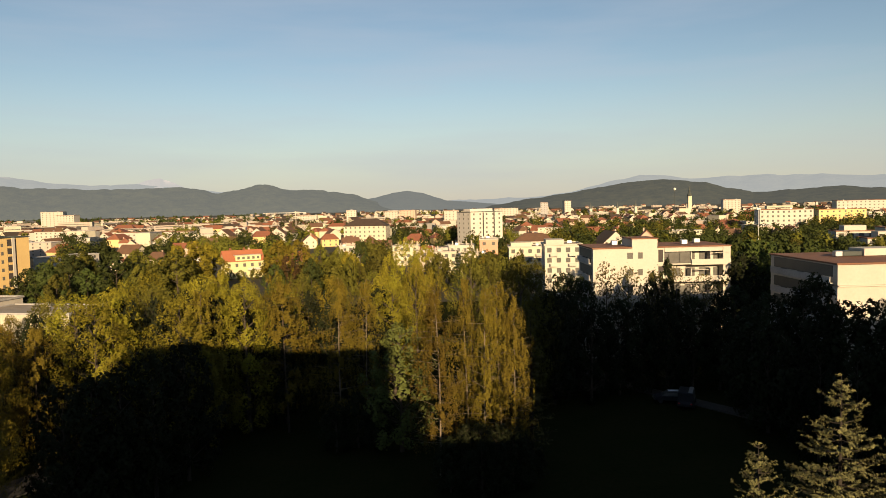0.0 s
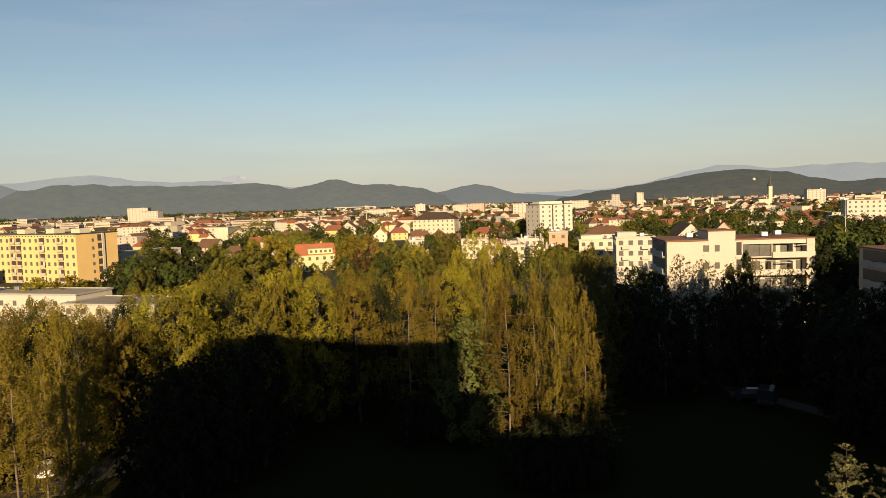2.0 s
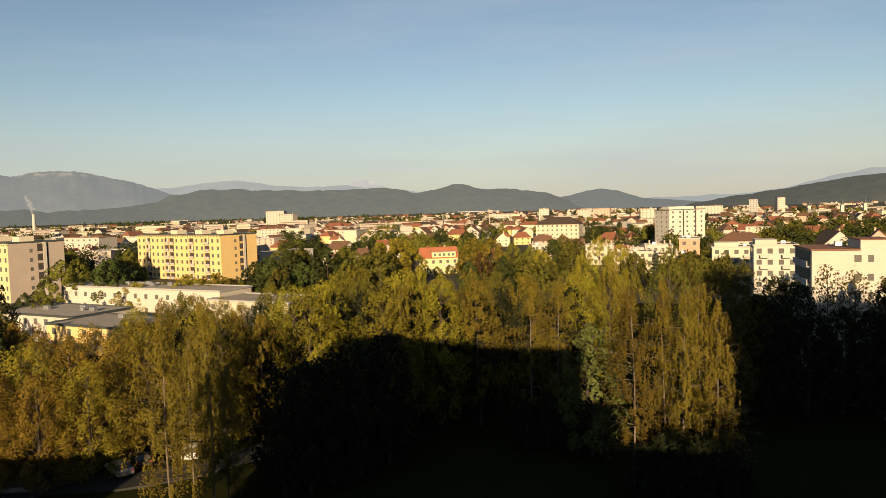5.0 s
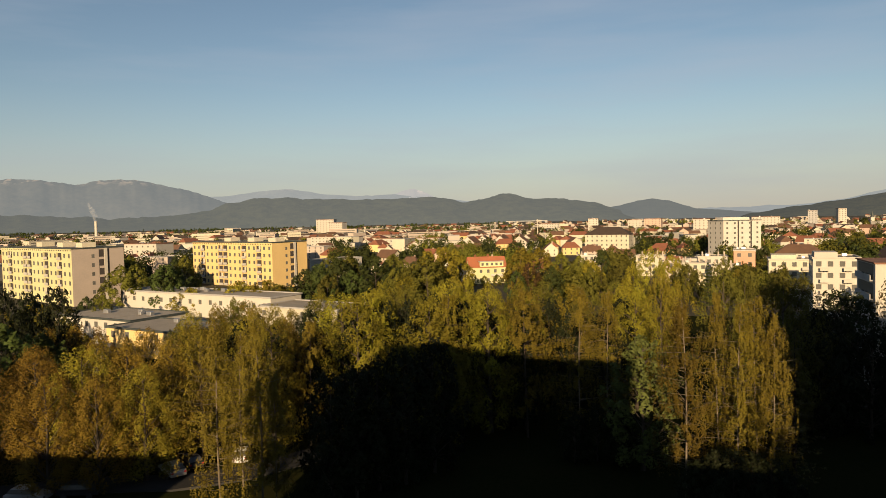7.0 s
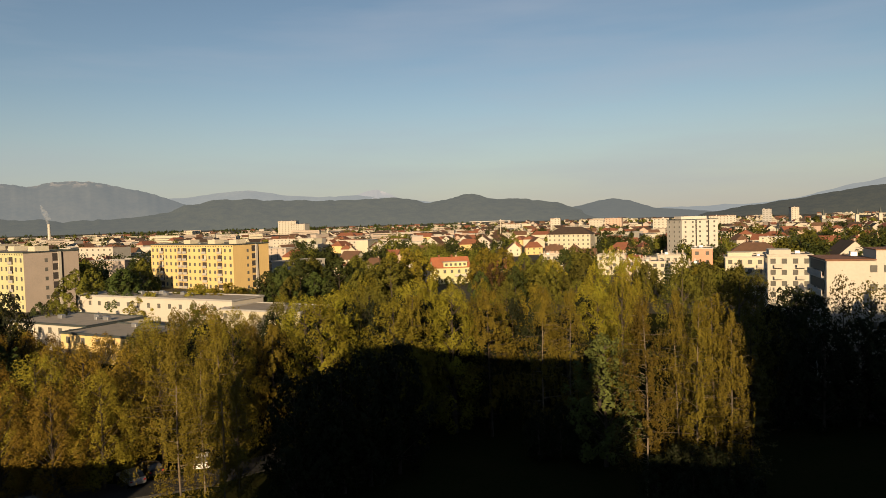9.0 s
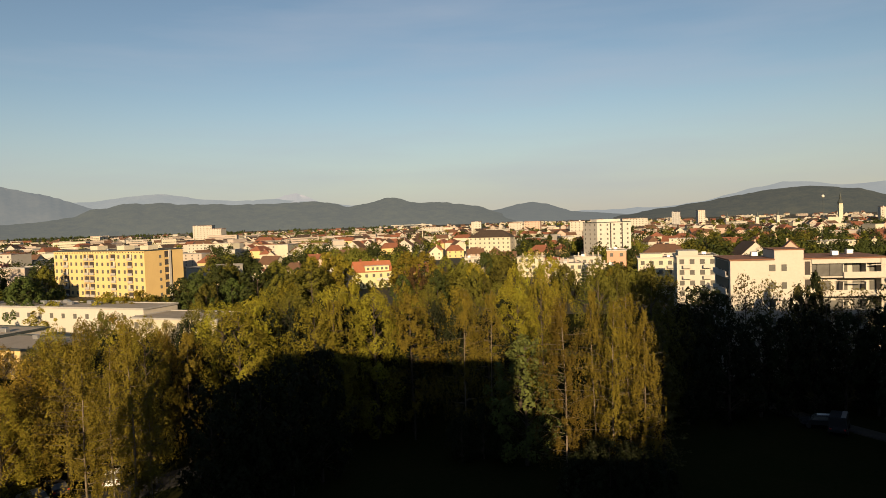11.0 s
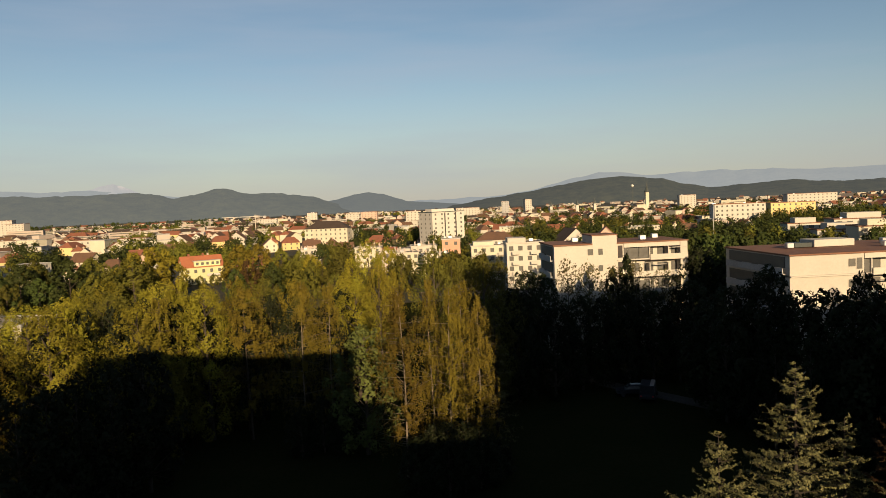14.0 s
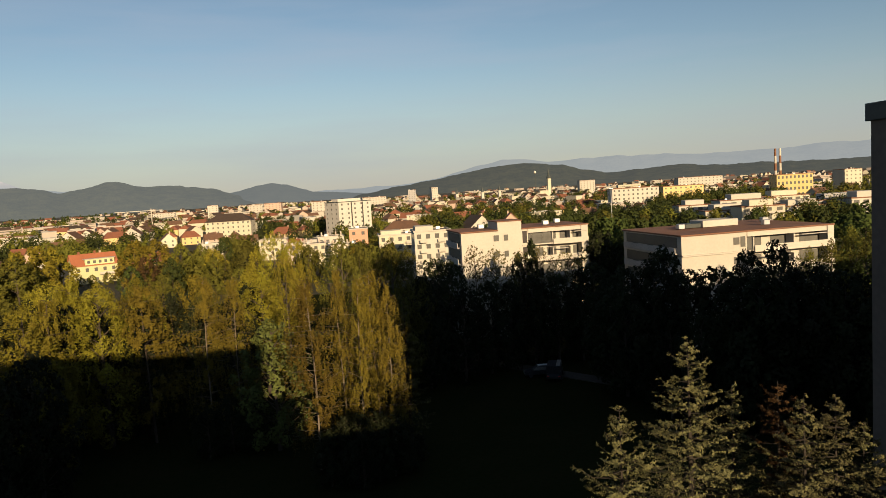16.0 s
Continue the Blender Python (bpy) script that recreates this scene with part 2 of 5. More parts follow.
def tube(rings, sides=7):
    """Vertices and faces of a tapered tube through rings of (x, y, z, r)."""
    vs, fs = [], []
    for i, (x, y, z, r) in enumerate(rings):
        for k in range(sides):
            a = 2 * math.pi * k / sides
            vs.append((x + r * math.cos(a), y + r * math.sin(a), z))
        if i:
            for k in range(sides):
                k2 = (k + 1) % sides
                fs.append(((i - 1) * sides + k, (i - 1) * sides + k2, i * sides + k2, i * sides + k))
    fs.append(tuple((len(rings) - 1) * sides + k for k in range(sides)))
    return vs, fs


def limb(p, q, r0, r1, sides=5):
    """A tapered bough from p to q."""
    p, q = np.array(p, float), np.array(q, float)
    d = q - p
    d /= np.linalg.norm(d)
    u = np.cross(d, (0.31, 0.2, 0.93))
    u /= np.linalg.norm(u) + 1e-9
    w = np.cross(d, u)
    vs = [tuple(c + r * (math.cos(2 * math.pi * k / sides) * u + math.sin(2 * math.pi * k / sides) * w)) for c, r in ((p, r0), (q, r1)) for k in range(sides)]
    fs = [(k, (k + 1) % sides, sides + (k + 1) % sides, sides + k) for k in range(sides)]
    return vs, fs


def joined(pieces):
    vs, fs = [], []
    for v, f in pieces:
        o = len(vs)
        vs += list(v)
        fs += [tuple(i + o for i in q) for q in f]
    return vs, fs


def leaf_sheet(name, centres, sizes, material, rng, droop=0.0, out=None, slim=0.62, flat=False):
    """Many small leaf sprays, one island each: two triangles bent along the middle, or a single one."""
    c = np.asarray(centres, float)
    n = len(c)
    nrm = rng.normal(size=(n, 3))
    if out is not None:
        nrm = nrm * 0.36 + np.asarray(out) * 1.0
    nrm /= np.linalg.norm(nrm, axis=1)[:, None] + 1e-9
    t = rng.normal(size=(n, 3))
    t[:, 2] -= droop
    t -= nrm * (t * nrm).sum(1)[:, None]
    t /= np.linalg.norm(t, axis=1)[:, None] + 1e-9
    b = np.cross(nrm, t)
    s = np.asarray(sizes, float)[:, None]
    k = 1.0 + 0.9 * droop
    if flat:
        v = np.empty((n, 3, 3))
        v[:, 0] = c - t * s * 0.7 + b * s * slim * 1.2
        v[:, 1] = c - t * s * 0.7 - b * s * slim * 1.2
        v[:, 2] = c + t * s * k
        return raw(name, v.reshape(-1, 3).tolist(), np.arange(3 * n).reshape(-1, 3).tolist(), [material])
    v = np.empty((n, 4, 3))
    v[:, 0] = c - t * s * k
    v[:, 1] = c + b * s * slim + nrm * s * 0.18
    v[:, 2] = c + t * s * k
    v[:, 3] = c - b * s * slim + nrm * s * 0.18
    i = np.arange(n)[:, None] * 4
    f = np.concatenate([i + np.array([[0, 1, 2]]), i + np.array([[0, 2, 3]])])
    return raw(name, v.reshape(-1, 3).tolist(), f.tolist(), [material])


# ---- the ground ----
def ground_sheet():
    rng = np.random.default_rng(3)
    rings = [0, 15, 30, 50, 75, 100, 140, 200, 300, 450, 700, 1100, 1700, 2600, 3600, 4900]
    vs, fs, sl = [(0, 0, 0)], [], []
    seg = 72
    for r in rings[1:]:
        for k in range(seg):
            a = 2 * math.pi * k / seg
            vs.append((r * math.sin(a), r * math.cos(a), (rng.random() - 0.5) * (0.25 if r < 90 else 0.0)))
    for k in range(seg):
        fs.append((0, 1 + (k + 1) % seg, 1 + k))
        sl.append(0)
    for i in range(len(rings) - 2):
        for k in range(seg):
            k2 = (k + 1) % seg
            fs.append((1 + i * seg + k, 1 + i * seg + k2, 1 + (i + 1) * seg + k2, 1 + (i + 1) * seg + k))
            sl.append(0 if rings[i + 1] < 200 else 1)
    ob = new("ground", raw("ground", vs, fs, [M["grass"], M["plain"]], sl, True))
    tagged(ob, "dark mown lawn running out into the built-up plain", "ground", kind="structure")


ground_sheet()


def strip(name, pts, width, material, z, label):
    """A paved way along a bent line."""
    vs, fs = [], []
    for i, p in enumerate(pts):
        a, b = Vector(pts[max(i - 1, 0)]), Vector(pts[min(i + 1, len(pts) - 1)])
        d = (b - a).normalized()
        nn = Vector((-d.y, d.x)) * width / 2
        for s in (1, -1):
            vs.append((p[0] + nn.x * s, p[1] + nn.y * s, z))
            vs.append((p[0] + nn.x * s, p[1] + nn.y * s, -0.3))
        if i:
            o = 4 * (i - 1)
            fs += [(o, o + 2, o + 6, o + 4), (o, o + 4, o + 5, o + 1), (o + 2, o + 3, o + 7, o + 6)]
    tagged(new(name, raw(name, vs, fs, [material])), label, "path", kind="structure")


strip("path", [polar(-2, 150), polar(5, 132), polar(9.4, 122), polar(16, 106), polar(22.5, 98), polar(32, 90), polar(44, 84)], 2.6, M["path"], 0.16, "pale gravel path across the shaded lawn")
strip("road", [polar(-60, 92), polar(-48, 84), polar(-41, 80), polar(-36, 80), polar(-30, 84)], 4.6, M["asphalt"], 0.17, "narrow asphalt lane under the trees")


# ---- hills ----
def ridge(name, material, d, knots, seed, rough, label, depth=500.0):
    """A range of hills along the plain's edge: crest heights by azimuth (degrees of elevation), sloping to its foot."""
    azs = np.linspace(knots[0][0], knots[-1][0], 320)
    top = np.interp(azs, [k[0] for k in knots], [k[1] for k in knots])
    ker = np.hanning(6)[1:]
    top = np.convolve(np.pad(top, 2, mode="edge"), ker / ker.sum(), "valid")
    rows = 7
    vs, fs = [], []
    for j in range(rows):
        f = j / (rows - 1)
        for a, e in zip(azs, top):
            p = Vector((a * 0.35, seed, 0))
            h = d * math.tan(radians(max(e, -0.5))) + H
            h += rough * d / 1000 * (noise.noise(p * 2.2) + 0.5 * noise.noise(p * 6.0) + 0.25 * noise.noise(p * 15))
            dd = d - depth * (1 - f) + 25 * noise.noise(Vector((a * 0.5, f * 3, seed)))
            x, y = polar(a, dd)
            z = -2 + (max(h, 0) + 2) * (f ** 0.8) * (1 + (0.10 * noise.noise(Vector((a * 0.6, f * 4, seed + 7))) if j < rows - 1 else 0))
            vs.append((x, y, z))
    n = len(azs)
    for j in range(rows - 1):
        for i in range(n - 1):
            fs.append((j * n + i, j * n + i + 1, (j + 1) * n + i + 1, (j + 1) * n + i))
    tagged(new(name, raw(name, vs, fs, [material], smooth=True)), label, "hills", kind="structure")


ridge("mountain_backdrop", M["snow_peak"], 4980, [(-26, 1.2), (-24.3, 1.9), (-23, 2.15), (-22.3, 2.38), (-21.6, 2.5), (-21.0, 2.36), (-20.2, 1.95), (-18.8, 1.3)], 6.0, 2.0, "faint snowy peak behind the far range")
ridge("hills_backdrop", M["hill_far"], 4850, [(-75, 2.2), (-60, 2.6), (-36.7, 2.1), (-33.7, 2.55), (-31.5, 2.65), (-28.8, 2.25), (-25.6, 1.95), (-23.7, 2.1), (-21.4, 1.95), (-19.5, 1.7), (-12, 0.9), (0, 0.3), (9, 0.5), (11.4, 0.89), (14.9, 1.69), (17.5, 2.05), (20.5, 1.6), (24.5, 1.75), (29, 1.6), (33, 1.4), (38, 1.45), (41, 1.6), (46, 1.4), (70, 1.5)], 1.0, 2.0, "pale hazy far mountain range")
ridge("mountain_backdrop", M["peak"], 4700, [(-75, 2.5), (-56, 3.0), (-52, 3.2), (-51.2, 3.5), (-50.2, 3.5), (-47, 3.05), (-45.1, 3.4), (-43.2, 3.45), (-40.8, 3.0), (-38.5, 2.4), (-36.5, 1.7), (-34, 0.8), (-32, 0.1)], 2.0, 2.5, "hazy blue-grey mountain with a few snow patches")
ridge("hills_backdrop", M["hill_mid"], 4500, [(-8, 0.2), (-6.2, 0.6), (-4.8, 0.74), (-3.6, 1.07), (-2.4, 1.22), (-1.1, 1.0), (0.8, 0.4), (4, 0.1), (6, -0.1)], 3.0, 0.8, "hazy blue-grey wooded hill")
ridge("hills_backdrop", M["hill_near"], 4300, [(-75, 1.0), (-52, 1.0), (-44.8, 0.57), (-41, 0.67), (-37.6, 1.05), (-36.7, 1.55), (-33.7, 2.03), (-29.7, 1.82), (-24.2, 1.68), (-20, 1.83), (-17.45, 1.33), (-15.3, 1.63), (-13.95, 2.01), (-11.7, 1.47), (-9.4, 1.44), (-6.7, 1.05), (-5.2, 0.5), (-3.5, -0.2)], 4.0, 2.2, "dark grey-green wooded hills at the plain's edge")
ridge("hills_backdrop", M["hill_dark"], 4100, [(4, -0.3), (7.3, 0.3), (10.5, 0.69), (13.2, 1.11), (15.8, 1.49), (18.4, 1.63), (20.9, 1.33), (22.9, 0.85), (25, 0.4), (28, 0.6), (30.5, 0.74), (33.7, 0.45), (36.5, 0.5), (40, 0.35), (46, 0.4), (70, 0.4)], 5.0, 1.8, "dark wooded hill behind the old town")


# ---- windows and houses ----
def window_mesh(w, h):
    """A framed pane with a mullion: a frame standing proud of the glass."""
    bm = bmesh.new()
    v = [[bm.verts.new((w * i / 2, -0.05, h * k)) for i in range(3)] for k in range(2)]
    b = [[bm.verts.new((w * i / 2, 0.0, h * k)) for i in range(3)] for k in range(2)]
    panes = [bm.faces.new((v[0][i], v[0][i + 1], v[1][i + 1], v[1][i])) for i in range(2)]
    for i in range(2):
        bm.faces.new((v[0][i + 1], v[0][i], b[0][i], b[0][i + 1]))
        bm.faces.new((v[1][i], v[1][i + 1], b[1][i + 1], b[1][i]))
    for i in (0, 2):
        bm.faces.new((v[0][i], v[1][i], b[1][i], b[0][i]))
    bmesh.ops.inset_individual(bm, faces=panes, thickness=0.08, depth=-0.04)
    for f in panes:
        f.material_index = 1
    return mesh_of("window", bm, M["frame"], M["glass"])


WIN = {}


def window_of(w, h):
    key = (round(w, 2), round(h, 2))
    if key not in WIN:
        WIN[key] = window_mesh(w, h)
    return WIN[key]


def facade(parent, length, z0, storeys, storey, cols, w, h, side, dims, skip=()):
    """Windows in rows on one side (front, back, left, right) of a house of half sizes dims."""
    a, b = dims
    turn = {"front": pose(0, -b, 0), "right": pose(a, 0, 0, 0, 0, 90), "left": pose(-a, 0, 0, 0, 0, -90)}[side]
    for s in range(storeys):
        for c in range(cols):
            if (s, c) in skip:
                continue
            x = -length / 2 + length * (c + 0.5) / cols - w / 2
            part("window", window_of(w, h), parent, at=turn @ pose(x, -0.005, z0 + s * storey))


def gable_roof(w, d, h, rise, over=0.5, hip=0.0, t=0.18):
    """A tiled roof with thickness and eaves, its ridge along x; hip: how far the ridge ends are drawn in."""
    a, b = w / 2 + over, d / 2 + over
    drop = rise * over / (d / 2)
    z0, z1 = h - drop, h + rise
    r = a - hip
    top = [(-a, -b, z0), (a, -b, z0), (a, b, z0), (-a, b, z0), (-r, 0, z1), (r, 0, z1)]
    vs = top + [(x, y, z - t) for x, y, z in top]
    fs = [(0, 1, 5, 4), (2, 3, 4, 5), (6, 10, 11, 7), (8, 11, 10, 9)]
    fs += [(1, 2, 5), (3, 0, 4)] if hip else []
    fs += [(7, 11, 8), (9, 10, 6)] if hip else []
    if hip:
        fs += [(0, 6, 7, 1), (1, 7, 8, 2), (2, 8, 9, 3), (3, 9, 6, 0)]
    else:
        fs += [(0, 6, 7, 1), (2, 8, 9, 3), (1, 7, 11, 5), (5, 11, 8, 2), (3, 9, 10, 4), (4, 10, 6, 0)]
    return vs, fs


def gable_wall(w, d, h, rise):
    a, b = w / 2, d / 2
    vs = [(-a, -b, -0.4), (a, -b, -0.4), (a, b, -0.4), (-a, b, -0.4), (-a, -b, h), (a, -b, h), (a, b, h), (-a, b, h), (-a, 0, h + rise - 0.2), (a, 0, h + rise - 0.2)]
    fs = [(0, 1, 5, 4), (1, 2, 6, 9, 5), (2, 3, 7, 6), (3, 0, 4, 8, 7), (4, 5, 9, 8), (6, 7, 8, 9)]
    return vs, fs


def pitched_house(name, label, m, w, d, h, rise, wall, roof, storeys, cols, hip=0.0, chimney=True, sides=("front", "left", "right"), group="", category="house"):
    t = thing(name, label, category, m, group)
    vs, fs = gable_wall(w, d, h, 0.2 if hip else rise)
    part("wall", raw("wall", vs, fs, [wall]), t)
    vs, fs = gable_roof(w, d, h, rise, hip=hip)
    rf = part("roof", raw("roof", vs, fs, [roof]), t)
    if chimney:
        part("chimney", box_mesh("chimney", M["pink"], w * 0.18, d * 0.08, h, w * 0.18 + 0.7, d * 0.08 + 0.7, h + rise + 0.7), rf)
    st = h / storeys
    for s in sides:
        n = cols if s == "front" else max(1, round(cols * d / w * 0.7))
        facade(t, w if s == "front" else d, 0.9, storeys, st, n, 1.15, min(1.4, st - 1.3), s, (w / 2, d / 2))
    return t


def flat_house(name, label, m, w, d, h, wall, roof, storeys, cols, right=None, side_cols=0, group="", category="apartment block", rim=None, win=(1.3, 1.4), vents=2):
    """A flat-roofed block: walls, a parapet rim, a sunk roof, vents and rows of windows."""
    t = thing(name, label, category, m, group)
    a, b = w / 2, d / 2
    bm = bmesh.new()
    box(bm, -a, -b, -0.4, a, b, h, 0)
    bm.normal_update()
    if right:
        for f in bm.faces:
            if f.normal.x > 0.9:
                f.material_index = 1
    part("wall", mesh_of("wall", bm, wall, right or wall), t)
    bm = bmesh.new()
    e = 0.25
    for q in ((-a - e, -b - e, a + e, -b + 0.2), (-a - e, b - 0.2, a + e, b + e), (-a - e, -b + 0.2, -a + 0.2, b - 0.2), (a - 0.2, -b + 0.2, a + e, b - 0.2)):
        box(bm, q[0], q[1], h + 0.004, q[2], q[3], h + 0.45)
    part("parapet", mesh_of("parapet", bm, rim or M["rust"]), t)
    rf = part("roof", box_mesh("roof", roof, -a + 0.2, -b + 0.2, h + 0.004, a - 0.2, b - 0.2, h + 0.2), t)
    rng = random.Random(int(w * 31 + d * 7))
    for _ in range(vents):
        x, y, s = rng.uniform(-a * 0.8, a * 0.8), rng.uniform(-b * 0.5, b * 0.6), rng.uniform(0.5, 1.1)
        part("vent", box_mesh("vent", M["metal"], x, y, h + 0.2, x + s * 1.6, y + s, h + 0.7 + s * 0.4, bevel=0.05), rf)
    st = h / storeys
    if cols:
        facade(t, w, st * 0.32, storeys, st, cols, win[0], min(win[1], st - 1.1), "front", (a, b))
    if side_cols:
        for s in ("left", "right"):
            facade(t, d, st * 0.32, storeys, st, side_cols, win[0] * 0.8, min(win[1], st - 1.1), s, (a, b))
    return t


# ---- the block behind the camera, whose shadow falls on the trees, and unseen blocks added beside it ----
own = thing("apartment_block", "grey concrete apartment block with a stepped roof, in its own shade", "apartment block", Matrix.Identity(4))
part("wall", box_mesh("wall", M["sand"], -28.6, -15.0, -0.4, 5.5, -1.0, H + 1.2), own)
part("penthouse", box_mesh("penthouse", M["sand"], -24.2, -14.0, H + 1.2, -7.0, -1.2, H + 4.75), own)
part("roof_house", box_mesh("roof_house", M["sand"], -6.98, -14.0, H + 1.2, 5.5, -1.2, H + 4.2), own)
# unseen, its roof heights set by the shade wanted below the gap
link = thing("link_building", "unseen lower concrete link added to shade the foot of the gap", "apartment block", Matrix.Identity(4))
part("wall", box_mesh("wall", M["sand"], 5.55, -15.0, -0.4, 22.5, -2.0, 22.4), link)
part("stair_head", box_mesh("stair_head", M["sand"], 5.55, -9.0, 22.4, 8.6, -2.0, 26.2), link)
# unseen, added so the lane lies in shadow and the trees stay lit
low = thing("link_building", "unseen low concrete link added to shade the lane", "apartment block", Matrix.Identity(4))
part("wall", box_mesh("wall", M["sand"], -43.0, -14.0, -0.4, -28.65, -3.0, 13.6), low)
part("wing", box_mesh("wing", M["sand"], -54.95, -14.0, -0.4, -43.0, -3.0, 19.0), low)
# unseen, added to darken the ground at the far left
side = thing("apartment_block", "unseen concrete block added to shade the far left", "apartment block", Matrix.Identity(4))
part("wall", box_mesh("wall", M["sand"], -120.0, -16.0, -0.4, -55.0, -3.0, 18.4), side)
# unseen, edges and heights chosen for the shadow over the right side
tall = thing("apartment_block", "unseen taller concrete block added to shade the lawn on the right", "apartment block", Matrix.Identity(4))
part("wall", box_mesh("wall", M["sand"], 22.6, -22.0, -0.4, 67.0, -4.0, H + 14.6), tall)
part("wing", box_mesh("wing", M["sand"], 67.0, -22.0, -0.4, 120.0, -4.5, H + 8.0), tall)
part("parapet", box_mesh("parapet", M["dark_sheet"], 22.5, -22.1, H + 14.6, 67.1, -3.9, H + 15.3), tall)

# the neighbour whose edge comes into view
nb = thing("apartment_tower", "grey rendered tower block with a dark green sheet-metal parapet", "apartment block", Matrix.Identity(4))
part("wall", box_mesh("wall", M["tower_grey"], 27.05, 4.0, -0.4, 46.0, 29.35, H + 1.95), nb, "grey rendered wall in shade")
part("parapet", box_mesh("parapet", M["dark_sheet"], 26.87, 3.7, H + 1.95, 46.3, 29.55, H + 2.8, bevel=0.04), nb, "dark green sheet-metal parapet")

# ---- the two white blocks over the lawn ----
def white_block(name, label, x0, y0, w, d, h, raised, loggias):
    """A white rendered block: walls, a raised stair head, roof sheets, loggias with panels and windows."""
    t = thing(name, label, "apartment block", pose(x0, y0, 0))
    st = 2.95
    n = int(h // st)
    a, b = loggias
    part("wall", box_mesh("wall", M["white"], 0, 0, -0.4, a, d, h), t, "white rendered wall")
    part("back_wall", box_mesh("back_wall", M["white"], a, 1.6, -0.4, b, d, h), t)
    part("fin_wall", box_mesh("fin_wall", M["white"], b, -0.35, -0.4, w, d, h), t, "white rendered side wall")
    part("fascia", box_mesh("fascia", M["white"], a, -0.15, h - 0.75, b, 1.6, h), t, "white sheet for the sheen on the car roof beam over the loggias")
    if raised:
        part("stair_head", box_mesh("stair_head", M["white"], raised[0], -0.02, h - 0.5, raised[1], d * 0.55, h + 1.6), t)
        part("parapet", box_mesh("parapet", M["rust"], raised[0] - 0.15, -0.2, h + 1.6, raised[1] + 0.15, d * 0.55 + 0.15, h + 1.75), t)
    spans = [(0, raised[0]), (raised[1], w)] if raised else [(0, w)]
    for a, b in spans:
        part("roof", box_mesh("roof", M["rust"], a - 0.25 if a == 0 else a, -0.3, h + 0.004, b + (0.25 if b == w else 0), d + 0.25, h + 0.22), t, "rust-brown roof sheet")
    for s in range(n):
        z = h - st * (s + 1) + 0.1
        part("slab", box_mesh("slab", M["white"], a, -0.3, z - 0.2, b, 1.6, z), t)
        lean = a if s % 2 else a + (b - a) * 0.46
        part("balcony_panel", box_mesh("balcony_panel", M["white"], lean, -0.62, z - 0.3, b, -0.5, z + 0.72, bevel=0.03), t, "white balcony front")
        part("balcony_floor", box_mesh("balcony_floor", M["grey"], lean, -0.5, z - 0.2, b, -0.3, z - 0.04), t)
        if s % 2 == 0:
            m = 3
            for c in range(m):
                u = (b - a) * 0.46 / m
                part("pane", window_of(u - 0.06, 1.9), t, at=pose(a + u * c + 0.03, 0.1, z + 0.05), label="wide loggia glazing")
        k = 5
        for c in range(k):
            u = a + (b - a) * (c + 0.1) / k
            part("window", window_of((b - a) / k * 0.7, 2.0), t, at=pose(u, 1.59, z + 0.05))
        for u in (a + (b - a) * 0.46, a + (b - a) * 0.73):
            part("partition", box_mesh("partition", M["white"], u - 0.08, -0.28, z, u + 0.08, 1.6, z + st - 0.95), t)
        if s < 2:
            u = a + (b - a) * (0.5 if s else 0.78)
            part("awning", box_mesh("awning", M["balcony"], u, -0.45, z + 1.75, u + (b - a) * 0.2, 0.1, z + 1.85, bevel=0.02), t, "pale half-drawn awning")
    for s in range(n):
        z = h - st * (s + 1) + 0.3
        # a flat dark panel paints the shade of the loggia opening
        part("loggia", box_mesh("loggia", M["dark_sheet"], -0.06, 1.2, z + 0.86, 0.01, d - 1.2, z + 2.45), t, "flat dark panel standing in for a shaded loggia opening")
        part("window", window_of(1.0, 1.1), t, at=pose(w * 0.25 if raised else 8.6, -0.025, z + 0.8))
        part("window", window_of(0.8, 1.1 if raised else 1.6), t, at=pose(w * 0.33 if raised else 9.8, -0.025, z + (0.8 if raised else 0.4)))
        # the shaded end with its balconies, white fronts greyed to paint the shade
        part("balcony_panel", box_mesh("balcony_panel", M["grey"], -0.55, 1.0, z - 0.1, -0.43, d - 1.0, z + 0.85), t)
        part("slab", box_mesh("slab", M["grey"], -0.42, 1.0, z - 0.1, -0.005, d - 1.0, z + 0.06), t)
        for c in range(3):
            part("window", window_of(2.0, 1.9), t, at=pose(0, 0, 0) @ pose(-0.005, 0.6 + (d - 4) * (c + 1) / 3.0, z + 0.1, 0, 0, -90))
        if raised:
            # recess shade painted as a dark panel on the wall
            part("stair_window", box_mesh("stair_window", M["recess_shade"], raised[1] + 0.15, -0.05, z + 0.1, raised[1] + 1.0, 0.01, z + 2.3), t, "flat dark panel for a shaded stair recess")
    for x, y in ((w * 0.2, d * 0.5), (w * 0.7, d * 0.3), (w * 0.85, d * 0.6)):
        part("vent", box_mesh("vent", M["metal"], x, y, h + 0.3, x + 1.1, y + 0.9, h + 1.1, bevel=0.06), t)
    return t


white_block("apartment_building", "white rendered apartment building with loggias and rust-brown roof edge", 27.3, 122.0, 24.2, 12.0, 19.6, (6.9, 11.4), (12.6, 22.9))
rb = white_block("apartment_building", "white apartment building with roof terrace hut among dark trees", 54.6, 94.3, 25.8, 19.0, 18.6, None, (10.9, 24.7))
part("roof_hut", box_mesh("roof_hut", M["white"], 9.5, 9.5, 18.9, 16.0, 13.5, 20.0, bevel=0.05), rb, "white sheet for the sheen on the car roof hut")
part("roof_hut", box_mesh("roof_hut", M["dark_sheet"], 6.6, 10.0, 18.9, 9.48, 12.5, 19.6, bevel=0.05), rb, "dark plant box")

# ---- blocks to the left ----
TH = 11.0  # these streets are turned a little


